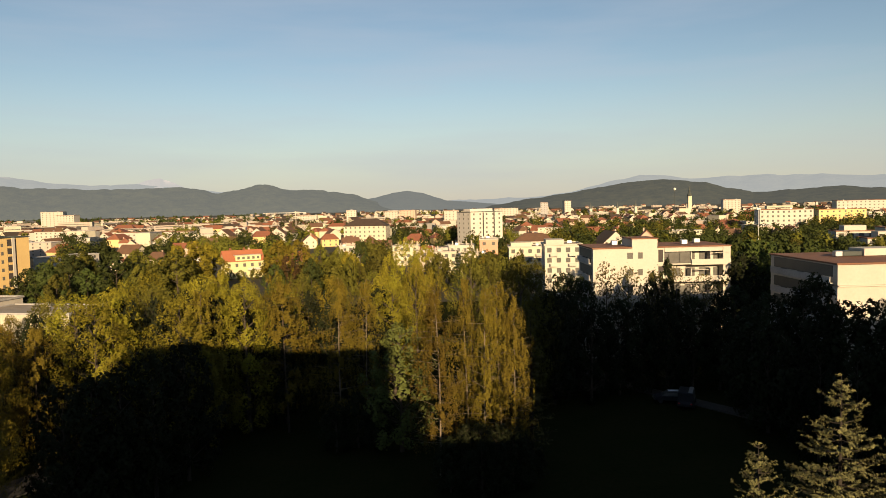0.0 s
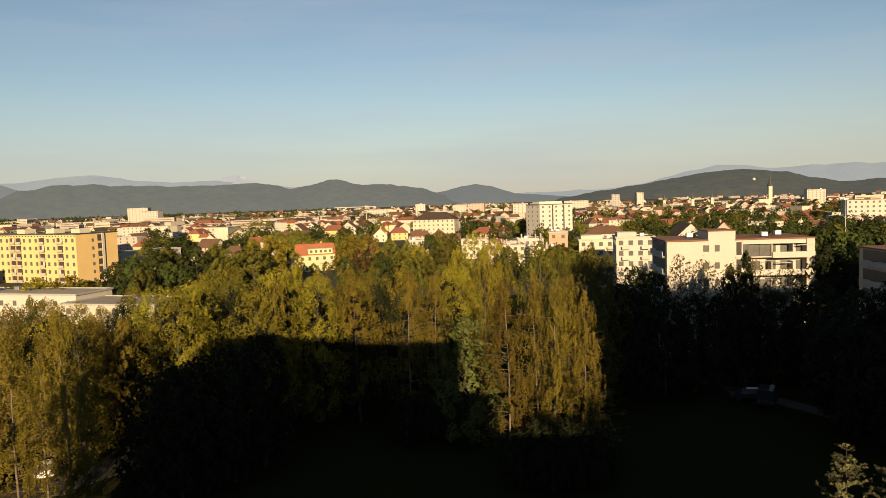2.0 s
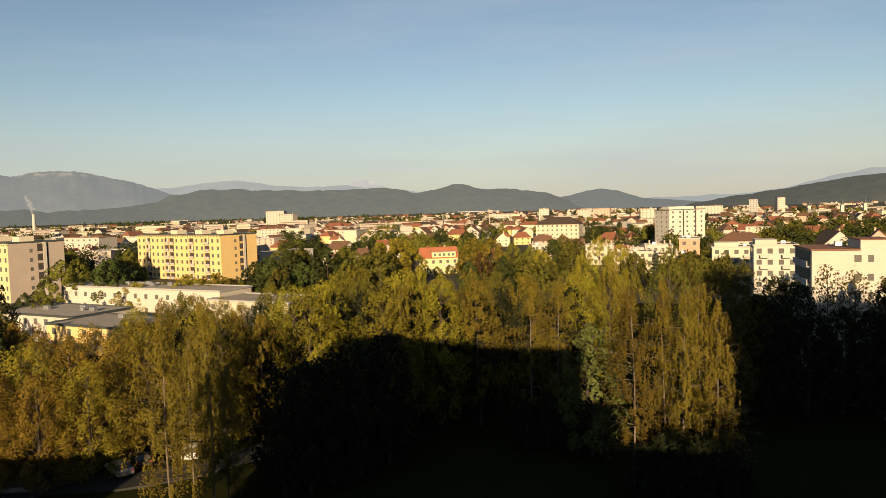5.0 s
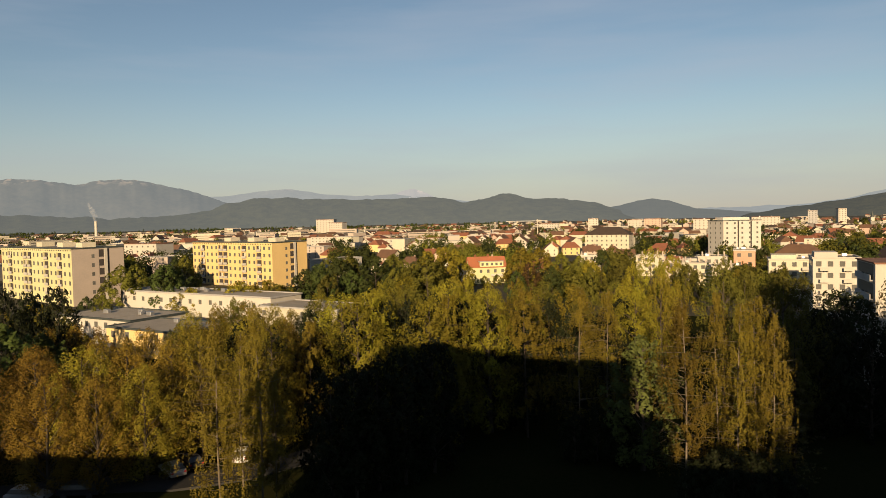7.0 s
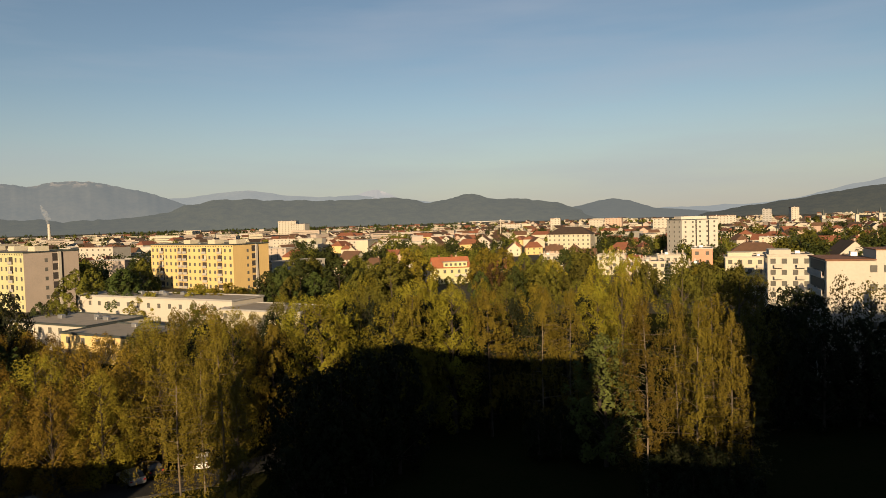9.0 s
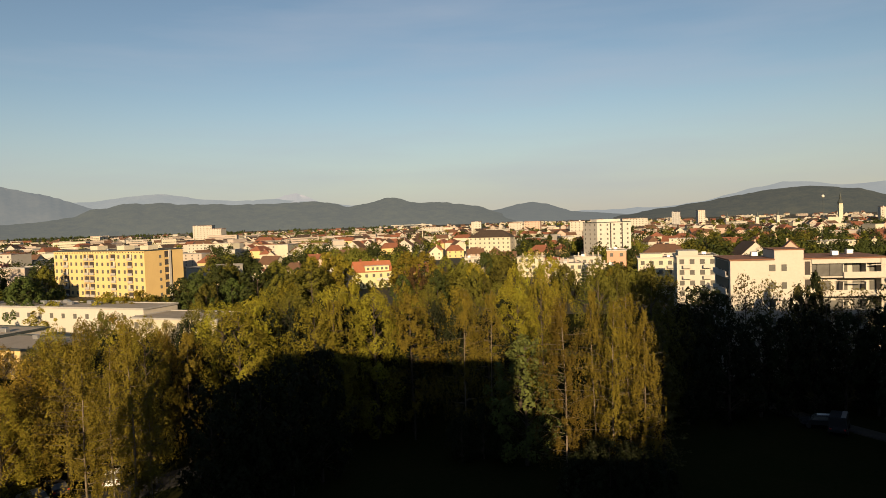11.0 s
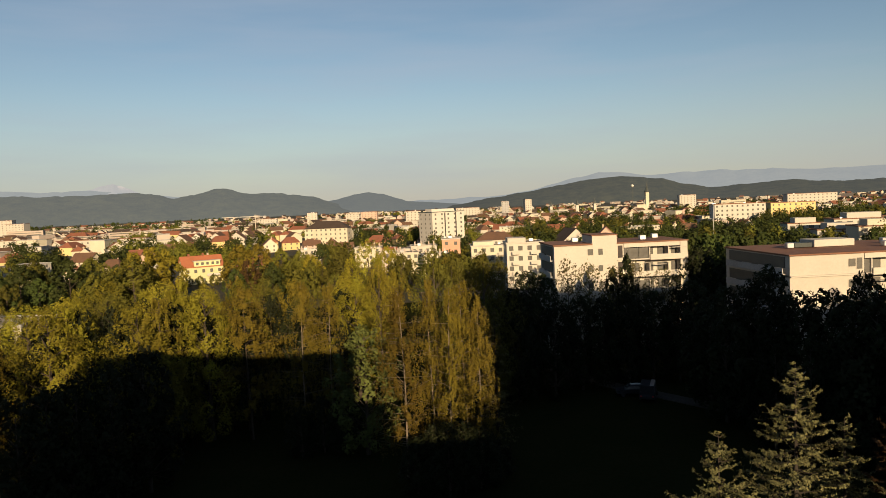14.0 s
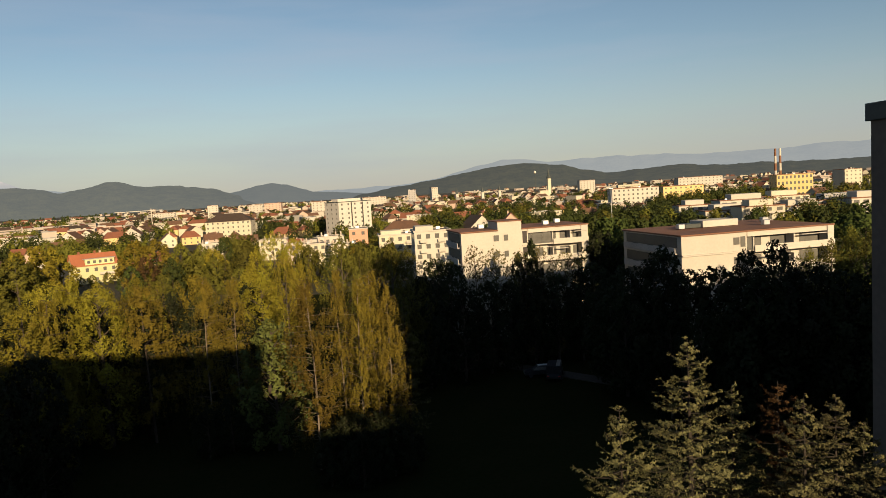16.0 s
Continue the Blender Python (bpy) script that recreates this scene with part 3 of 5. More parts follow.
def slab_block(name, label, corner, w, d, h, front, end, storeys, cols):
    """A prefabricated block: lit front with rows of windows and loggia panels, an end wall with a stair strip."""
    m = pose(corner[0], corner[1], 0, 0, 0, -20) @ pose(-w / 2, d / 2, 0)
    t = flat_house(name, label, m, w, d, h, front, M["gravel"], storeys, 0, right=end, rim=M["dark_sheet"], vents=3)
    st = h * 0.955 / storeys
    bays = "wwLwwwLLwwwLwwLww"[:cols]
    # flat dark plates paint the shade inside loggias and vent holes
    dark, pale, pane = box_mesh("loggia", M["recess_shade"], 0, -0.04, 0.25, 2.9, 0.02, 2.65), box_mesh("balcony_panel", M["balcony"], -0.1, -0.55, 0.1, 3.0, -0.43, 1.12, bevel=0.02), window_of(1.35, 1.5)
    sheet, cheek, hole = box_mesh("loggia_screen", M["cream"], 0, -0.3, 1.1, 1.2, -0.24, 2.6), box_mesh("cheek", front, -0.12, -0.55, 0.0, 0.0, 0.0, 2.8), box_mesh("attic_vent", M["recess_shade"], 0, -0.03, 0, 0.7, 0.02, 0.4)
    g = random.Random(int(w))
    for s in range(storeys):
        for c, kind in enumerate(bays):
            x = -w / 2 + w * (c + 0.5) / cols
            if kind == "w":
                part("window", pane, t, at=pose(x - 0.68, -d / 2 - 0.005, s * st + 0.95))
                continue
            at_bay = pose(x - 1.45, -d / 2, s * st + 0.1)
            part("loggia", dark, t, "flat dark panel for a shaded loggia", at_bay)
            part("balcony_panel", pale, t, at=at_bay)
            part("cheek", cheek, t, at=at_bay)
            if g.random() < 0.4:
                part("loggia_screen", sheet, t, "pale loggia screen", at_bay @ pose(g.choice((0.0, 1.65)), 0, 0))
    for c in range(cols * 2):
        part("attic_vent", hole, t, at=pose(-w / 2 + w * (c + 0.4) / (cols * 2), -d / 2, h - 0.75))
    # the end wall: a column of stair windows, a pale fin, recess shade painted as dark slots
    for s in range(storeys):
        part("stair_window", box_mesh("stair_window", M["glass"], w / 2 - 0.01, d * -0.13, s * st + 0.7, w / 2 + 0.04, d * -0.13 + 1.0, s * st + 2.0), t)
        part("stair_panel", box_mesh("stair_panel", end, w / 2, d * 0.015, s * st + 0.1, w / 2 + 0.22, d * 0.015 + 1.7, s * st + 0.95), t)
    part("stair_slot", box_mesh("stair_slot", M["recess_shade"], w / 2 - 0.01, d * 0.01, 0.3, w / 2 + 0.06, d * 0.01 + 1.8, h - 0.5), t, "flat dark strip for a shaded stair recess")
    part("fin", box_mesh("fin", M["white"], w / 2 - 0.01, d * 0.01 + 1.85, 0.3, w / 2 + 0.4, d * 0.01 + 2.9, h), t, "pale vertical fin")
    part("slot", box_mesh("slot", M["recess_shade"], w / 2 - 0.01, d * 0.01 + 2.95, 0.3, w / 2 + 0.05, d * 0.01 + 3.7, h - 0.3), t)
    for x in (-w * 0.25, w * 0.05, w * 0.3):
        part("lift_head", box_mesh("lift_head", M["cream"], x, -2, h + 0.2, x + 5, 3, h + 2.0, bevel=0.05), t)
    return t


slab_block("apartment_block", "long yellow six-storey apartment block with ochre end wall", (-164, 251), 61, 18.6, 19.4, M["yellow"], M["ochre"], 6, 17)
slab_block("apartment_block", "long cream six-storey apartment block with sand-coloured end wall", (-203, 186), 66, 18.5, 20.2, M["lemon"], M["sand"], 6, 17)

flat_house("row_building", "long white two-storey building with grey gravel roof", pose(-134, 170, 0, 0, 0, -TH), 63, 12, 7.8, M["white"], M["roof_pale"], 2, 15, vents=9, rim=M["grey"], win=(1.2, 1.3))
flat_house("row_building", "low cream annexe with a flat grey roof", pose(-91, 158, 0, 0, 0, -TH), 26, 14, 6.2, M["cream"], M["roof_pale"], 2, 6, vents=3, rim=M["grey"])
flat_house("row_building", "low whitewashed house row with flat dark roof", pose(-134, 137, 0, 0, 0, -TH), 30, 16, 5.8, M["white"], M["roof_pale"], 2, 8, vents=4, rim=M["dark_sheet"])
flat_house("row_building", "low yellow house row with flat dark roof", pose(-108, 124, 0, 0, 0, -TH), 24, 14, 5.6, M["yellow"], M["roof_pale"], 2, 5, vents=2, rim=M["dark_sheet"])
flat_house("pavilion", "low flat-roofed pavilion with brown roof behind trees", pose(-122, 100, 0, 0, 0, -TH), 34, 14, 5.0, M["white"], M["rust"], 1, 8, vents=3, rim=M["grey"])

# ---- town houses that stand out ----
def at(az, d, turn=0.0):
    x, y = polar(az, d)
    return pose(x, y, 0, 0, 0, turn)


red = pitched_house("house", "cream house with bright red tiled roof and a wide dormer", at(-15.8, 300, 27), 15.5, 10, 7.4, 3.9, M["lemon"], M["tile_orange"], 2, 5)
part("dormer", box_mesh("dormer", M["lemon"], -3.6, -5.25, 7.0, 6.6, -1.2, 9.3), red, "wide cream dormer")
part("dormer_roof", box_mesh("dormer_roof", M["balcony"], -3.9, -5.55, 9.3, 6.9, -1.0, 9.48), red)
for x in (-2.9, -0.9, 1.1, 3.1, 5.0):
    part("window", window_of(1.0, 1.1), red, at=pose(x, -5.26, 7.7))
part("balcony_panel", box_mesh("balcony_panel", M["white"], 1.0, -6.5, 3.2, 6.5, -6.38, 4.2, bevel=0.03), red)
part("balcony_floor", box_mesh("balcony_floor", M["grey"], 1.0, -6.37, 3.2, 6.5, -5.005, 3.35), red)
for x in (-5.0, 0.6):
    part("chimney", box_mesh("chimney", M["tile_red"], x, -0.3, 10.6, x + 0.8, 0.5, 12.2), red)
tb = flat_house("tower_block", "white ten-storey tower block with rows of small windows", at(3.5, 452, 28), 24, 17, 22.9, M["white_bright"], M["gravel"], 8, 5, side_cols=3, rim=M["dark_sheet"], win=(1.2, 1.2))
# groove shade painted as dark strips laid on the front
for x in (-3.0, 5.2):
    part("groove", box_mesh("groove", M["recess_shade"], x, -8.53, 1.0, x + 0.9, -8.42, 22.6), tb, "dark vertical strip for a shaded groove")
part("stair_head", box_mesh("stair_head", M["white_bright"], -9, -3, 23.1, 8, 4, 25.0, bevel=0.05), tb)
for az, d, w, h, mk, n, c in ((10.1, 215, 11.0, 15.2, "white", 5, 4), (7.5, 255, 15, 12.2, "cream", 4, 5)):
    b = flat_house("terrace_building", "cream stepped apartment building with balconies", at(az, d, -4), w, 12, h, M[mk], M["gravel"], n, c, side_cols=3, rim=M["white"])
    for k in range(1, n):
        for x in (-w * 0.36, w * 0.14):
            part("balcony_panel", box_mesh("balcony_panel", M["white"], x, -7.3, k * h / n - 0.15, x + w * 0.2, -7.18, k * h / n + 0.85), b)
            part("slab", box_mesh("slab", M["grey"], x, -7.17, k * h / n - 0.15, x + w * 0.2, -6.005, k * h / n + 0.02), b)
    part("upper_floor", box_mesh("upper_floor", M[mk], -w * 0.45, -3.5, h + 0.21, w * 0.05, 4, h + 1.6, bevel=0.05), b)
flat_house("office_block", "salmon-pink flat-roofed office block", at(4.2, 290, -4), 7.5, 12, 13.4, M["salmon"], M["gravel"], 4, 2, side_cols=2, rim=M["balcony"])
for az, d, w, h, mk in ((-0.9, 300, 11, 8.4, "sand"), (0.5, 285, 11, 8.8, "cream"), (1.9, 300, 11, 10.4, "white"), (2.8, 272, 10, 8.6, "cream"), (-2.6, 330, 12, 9.0, "cream"), (-7.4, 345, 11, 8.6, "white")):
    b = flat_house("town_block", "low pale house with a flat roof and slim chimneys", at(az, d, az * 5 % 17 - 8), w, 10, h, M[mk], M["gravel"], 3, 4, side_cols=2, group="low pale houses", rim=M["white"])
    for x in (-0.35, -0.1, 0.2, 0.4):
        part("chimney", box_mesh("chimney", M["sand"], x * w, 0.5, h + 0.2, x * w + 0.55, 1.1, h + 1.9), b)
pitched_house("villa", "large cream house with dark hipped roof", at(-5.8, 560, -8), 34, 16, 13.2, 5.4, M["cream"], M["tile_dark"], 4, 9, hip=9.0, category="villa")
flat_house("apartment_block", "long white apartment block with even windows", at(26.6, 560, -10), 36, 14, 19.0, M["white"], M["gravel"], 6, 10, side_cols=2)
flat_house("office_block", "yellow rendered office block", at(30.2, 660, -10), 36, 14, 17.0, M["yellow"], M["gravel"], 5, 8, side_cols=2)
for az, d, w, h, mk in ((-28.8, 1300, 34, 31, "white"), (-27.9, 1280, 30, 25, "white"), (-42.3, 560, 33, 14.3, "white"), (-10.3, 1350, 50, 14, "white"), (-7.0, 1300, 18, 22, "white"), (-3.8, 1200, 22, 19, "white"), (-2.4, 1220, 28, 20, "pink"), (1.2, 950, 20, 20, "white"), (5.6, 1150, 40, 20, "white"), (8.8, 1300, 14, 28, "grey"), (10.6, 1300, 12, 30, "white"), (23.0, 1200, 26, 26, "white"), (-22.0, 700, 70, 9, "white"), (-28.0, 800, 60, 10, "white"), (31.5, 1000, 60, 22, "white"), (41.5, 800, 20, 22, "cream")):
    flat_house("city_block", "pale flat-roofed city building far off", at(az, d, (az * 7) % 20 - 10), w, 16, h, M[mk], M["gravel"], max(2, int(h / 3.2)), max(3, int(w / 5)), group="far city blocks", win=(1.5, 1.3))

for az, d, turn in ((-17.0, 590, 84), (-15.9, 610, 95), (-14.4, 600, 88), (-12.9, 585, 92), (-12.2, 620, 80)):
    pitched_house("house", "white gabled house with brown tiled roof in a row", at(az, d, turn), 14, 13, 7.5, 5.0, M["white"], M["tile_brown"], 2, 3, sides=("right",), group="white gabled houses")
# nearer houses right of the tower block
pitched_house("villa", "white gabled villa with dark brown roof", at(14.0, 325, -82), 13, 12, 9.4, 5.2, M["white"], M["tile_dark"], 3, 4, category="villa")
pitched_house("villa", "half-timbered pink villa with red gables", at(16.8, 335, 75), 12, 10, 9.5, 5.0, M["pink"], M["tile_red"], 3, 4, category="villa")
pitched_house("villa", "grey-white house with low brown hipped roof", at(7.9, 335, -6), 18, 11, 10.4, 3.2, M["white"], M["tile_brown"], 3, 5, hip=5.0, category="villa")
for az, d, w, h, mk in ((33.2, 345, 20, 10.0, "white"), (35.6, 330, 18, 12.0, "cream"), (34.6, 370, 26, 13.5, "white"), (38.3, 350, 22, 10.5, "white"), (40.6, 365, 22, 12.0, "grey"), (42.4, 350, 16, 13.0, "white"), (44.6, 350, 20, 11.0, "cream"), (37.2, 410, 24, 13.0, "cream"), (31.0, 400, 18, 10.5, "white")):
    b = flat_house("terrace_building", "pale terraced apartment house with dark balconies", at(az, d, -14), w, 13, h, M[mk], M["gravel"], max(3, int(h / 3)), max(4, int(w / 4)), group="terraced apartment houses", win=(2.4, 1.5))
    part("upper_floor", box_mesh("upper_floor", M[mk], -w * 0.25, -3, h + 0.21, w * 0.3, 5, h + 2.8, bevel=0.05), b)
    for k in range(1, max(3, int(h / 3))):
        part("balcony_panel", box_mesh("balcony_panel", M["balcony"], -w * 0.42, -7.6, k * h / max(3, int(h / 3)) - 0.1, w * 0.42, -7.48, k * h / max(3, int(h / 3)) + 0.8), b)
        part("slab", box_mesh("slab", M["grey"], -w * 0.42, -7.47, k * h / max(3, int(h / 3)) - 0.1, w * 0.42, -6.505, k * h / max(3, int(h / 3)) + 0.05), b)

# a crane, a mast and a white ball on a pole over the roofs
cr = thing("tower_crane", "thin pale tower crane over the far roofs", "crane", at(-11.5, 850, 8))
part("mast", box_mesh("mast", M["white"], -0.4, -0.4, -0.4, 0.4, 0.4, 25), cr)
part("jib", box_mesh("jib", M["white"], -38, -0.4, 22.6, 12, 0.4, 23.2), cr)
part("counterweight", box_mesh("counterweight", M["grey"], 9, -0.8, 20.4, 12, 0.8, 22.58), cr)
ms = thing("lamp_mast", "slim pale lighting mast behind the white building", "mast", at(24.9, 230))
vs, fs = tube([(0, 0, -0.4, 0.16), (0, 0, 24.5, 0.09)], 8)
part("pole", raw("pole", vs, fs, [M["metal"]]), ms)
part("lamp_head", box_mesh("lamp_head", M["metal"], -0.7, -0.2, 24.4, 0.7, 0.2, 24.8, bevel=0.05), ms)
rd = thing("radome", "white ball on a slim pole over the old town", "radome", at(18.95, 1150))
vs, fs = tube([(0, 0, -0.4, 0.4), (0, 0, 42.2, 0.3)], 8)
part("pole", raw("pole", vs, fs, [M["dark_sheet"]]), rd)
vs, fs = tube([(0, 0, 44.4 + 2.2 * math.sin(a), 2.2 * math.cos(a) + 0.01) for a in np.linspace(-1.5, 1.57, 12)], 18)
part("ball", raw("ball", vs, fs, [M["white_bright"]], smooth=True), rd)

# church tower, gasometer-like plant, stacks
ch = thing("church", "slender church tower with a dark onion-topped spire", "church", at(20.04, 1150))
part("tower", box_mesh("tower", M["cream"], -2.7, -2.7, -0.4, 2.7, 2.7, 33), ch)
vs, fs = tube([(0, 0, 33, 3.6), (0, 0, 35, 4.0), (0, 0, 38, 2.4), (0, 0, 40, 1.5), (0, 0, 42, 1.7), (0, 0, 49, 0.15)], 10)
part("spire", raw("spire", vs, fs, [M["dark_sheet"]]), ch)
part("nave", box_mesh("nave", M["cream"], -18, -5, -0.4, -3.4, 6, 14), ch)
for az, d, h in ((12.5, 1000, 26), (14.6, 1050, 26), (16.0, 1100, 27)):
    s = thing("church", "small church spire over the roofs", "church", at(az, d))
    part("tower", box_mesh("tower", M["white"], -2, -2, -0.4, 2, 2, h - 8), s)
    vs, fs = tube([(0, 0, h - 8, 2.4), (0, 0, h, 0.1)], 6)
    part("spire", raw("spire", vs, fs, [M["dark_sheet"]]), s)
pl = flat_house("power_station", "large sand-yellow power station hall", at(37.9, 720, -20), 31, 22, 21, M["ochre"], M["gravel"], 4, 9, side_cols=3, win=(1.6, 2.6))
for i, az in enumerate((36.9, 37.22)):
    s = thing("smokestack", "tall slender smokestack banded in dark red and white", "smokestack", at(az, 735))
    for k in range(6):
        vs, fs = tube([(0, 0, 4 + k * 7 if k else -0.4, 1.4 - k * 0.07), (0, 0, 4 + (k + 1) * 7, 1.33 - k * 0.07)], 14)
        part("band", raw("band", vs, fs, [M["rust"] if (k + i) % 2 else M["white"]]), s)
s = thing("smokestack", "white factory smokestack far across the plain", "smokestack", at(-45.85, 1500))
vs, fs = tube([(0, 0, -0.4, 3.2), (0, 0, 38, 2.4)], 12)
part("shaft", raw("shaft", vs, fs, [M["white"]]), s)

# ---- the town: many houses by a few kinds ----
def town():
    r = random.Random(11)
    hidden = pose(0, -400, -0.2)
    near, far = [], []
    for wall, roof, w, d, h, rise, st, hip, label in (
            ("white", "tile_red", 12, 10, 5.8, 4.0, 2, 0, "white house with red tiled roof"),
            ("cream", "tile_brown", 13, 10, 6.0, 4.4, 2, 0, "cream house with brown tiled roof"),
            ("white", "tile_brown", 11, 9, 5.6, 4.0, 2, 3, "white house with brown hipped roof"),
            ("yellow", "tile_red", 14, 10, 6.4, 4.0, 2, 4, "yellow house with red hipped roof"),
            ("cream", "tile_red", 18, 11, 8.6, 4.0, 3, 4, "cream town house with red hipped roof"),
            ("pink", "tile_brown", 14, 10, 8.0, 4.0, 3, 0, "pink town house with brown roof")):
        near.append((pitched_house("town_house", label, hidden, w, d, h, rise, M[wall], M[roof], st, 3, hip=hip, sides=("front", "right"), group="town houses"), 0))
        far.append((pitched_house("town_house", label + " far off", hidden, w * 1.3, d * 1.2, h * 1.1, rise, M[wall], M[roof], 1, 2, hip=hip, chimney=False, sides=("front",), group="far town houses"), 0))
    for wall, w, d, h, st, c, label in (
            ("white", 30, 13, 8.6, 3, 5, "white flat-roofed town block"), ("cream", 24, 12, 11.0, 4, 4, "cream flat-roofed town block"),
            ("white", 46, 20, 6.0, 1, 6, "long white flat-roofed hall"), ("sand", 26, 12, 11, 4, 4, "sand-coloured flat-roofed town block")):
        near.append((flat_house("town_block", label, hidden, w, d, h, M[wall], M["gravel"], st, c, group="town blocks", rim=M["grey"], vents=1), 1))
        far.append((flat_house("town_block", label + " far off", hidden, w, d, h, M[wall], M["gravel"], 1, 3, group="far town blocks", rim=M["grey"], vents=0, win=(w / 5, 1.6)), 1))
    keep = [polar(-15.6, 300), polar(3.9, 452), polar(9.4, 215), polar(6.4, 240), polar(4.0, 290), polar(-5.8, 560), polar(-7, 540), polar(-4.6, 540), polar(26.6, 560), polar(30.2, 660), polar(38, 720), (-185, 265), (-235, 200), polar(-16.4, 600), polar(-14.4, 600), polar(-12.6, 600), polar(14.2, 330), polar(16.8, 335), polar(6.3, 330)]
    placed = []
    tries = 0
    while len(placed) < 330 and tries < 12000:
        tries += 1
        az = r.uniform(-56, 46)
        d = 310 * (1050 / 310) ** (r.random() ** 0.8)
        if az > 14 and d < 420 or az < -29 and d < 420:
            continue
        x, y = polar(az, d)
        if -18.5 < az < -13 and d < 400 or any((x - a) ** 2 + (y - b) ** 2 < 26 ** 2 for a, b in keep):
            continue
        gap = 15 + d * 0.012
        if any((x - a) ** 2 + (y - b) ** 2 < gap ** 2 for a, b in placed):
            continue
        flat = r.random() < (0.15 if d < 600 else 0.35) + (0.35 if az < -18 else 0)
        proto = r.choice([k for k in (near if d < 560 else far) if k[1] == flat])[0]
        s = r.uniform(0.72, 1.0)
        copy_thing(proto, pose(x, y, 0, 0, 0, r.choice((0, 90, -90, 0)) + r.uniform(-25, 25)) @ Matrix.Diagonal((s, s, s, 1)))
        placed.append((x, y))
    for k, _ in near + far:
        for o in (*k.children_recursive, k):
            bpy.data.objects.remove(o)
    return placed


TOWN = town()


def far_roofs():
    """The far side of the town, past counting: small walled houses with gabled or flat roofs."""
    g = np.random.default_rng(17)
    mats = ["white", "cream", "sand", "yellow", "tile_red", "tile_brown", "gravel", "glass", "rust", "tile_dark"]
    vs, fs, sl = [], [], []

    def quad(m, q, slot):
        o = len(vs)
        vs.extend(tuple((m @ Vector(p))) for p in q)
        fs.append(tuple(range(o, o + len(q))))
        sl.append(slot)

    for _ in range(1350):
        az = g.uniform(-58, 48)
        far = 3300 if az > -16 else 2300
        d = 850 * (far / 850) ** g.random()
        x, y = polar(az, d)
        m = pose(x, y, 0, 0, 0, g.choice((0, 90, 45)) + g.uniform(-20, 20))
        wall = int(g.choice((0, 0, 0, 1, 1, 2, 2)))
        flat = g.random() < (0.6 if az < -14 else 0.3)
        if flat:
            a, b, h = g.uniform(8, 30), g.uniform(5, 9), g.uniform(4, 9) * (1.6 if g.random() < 0.12 else 1.0)
            roof = int(g.choice((6, 8, 9, 9, 0)))
            quad(m, [(-a, -b, h), (a, -b, h), (a, b, h), (-a, b, h)], roof)
        else:
            a, b, h = g.uniform(5, 10), g.uniform(4.5, 6), g.uniform(4.5, 8)
            r = h + g.uniform(3, 4.5)
            roof = int(g.choice((4, 5, 9)))
            quad(m, [(-a - 0.4, -b - 0.5, h - 0.3), (a + 0.4, -b - 0.5, h - 0.3), (a + 0.4, 0, r), (-a - 0.4, 0, r)], roof)
            quad(m, [(a + 0.4, b + 0.5, h - 0.3), (-a - 0.4, b + 0.5, h - 0.3), (-a - 0.4, 0, r), (a + 0.4, 0, r)], roof)
            quad(m, [(-a, -b, h), (-a, b, h), (-a, 0, r - 0.2)], wall)
            quad(m, [(a, b, h), (a, -b, h), (a, 0, r - 0.2)], wall)
        for q in ([(-a, -b, 0), (a, -b, 0), (a, -b, h), (-a, -b, h)], [(a, -b, 0), (a, b, 0), (a, b, h), (a, -b, h)], [(a, b, 0), (-a, b, 0), (-a, b, h), (a, b, h)], [(-a, b, 0), (-a, -b, 0), (-a, -b, h), (-a, b, h)]):
            quad(m, q, wall)
        for z in np.arange(1.4, h - 1.2, 2.9):
            quad(m, [(-a * 0.9, -b - 0.06, z), (a * 0.9, -b - 0.06, z), (a * 0.9, -b - 0.06, z + 0.9), (-a * 0.9, -b - 0.06, z + 0.9)], 7)
    ob = new("far_rooftops", raw("far_rooftops", vs, fs, [M[k] for k in mats], sl))
    tagged(ob, "pale walls and brown roofs of the town towards the hills", "houses", kind="stuff")


far_roofs()


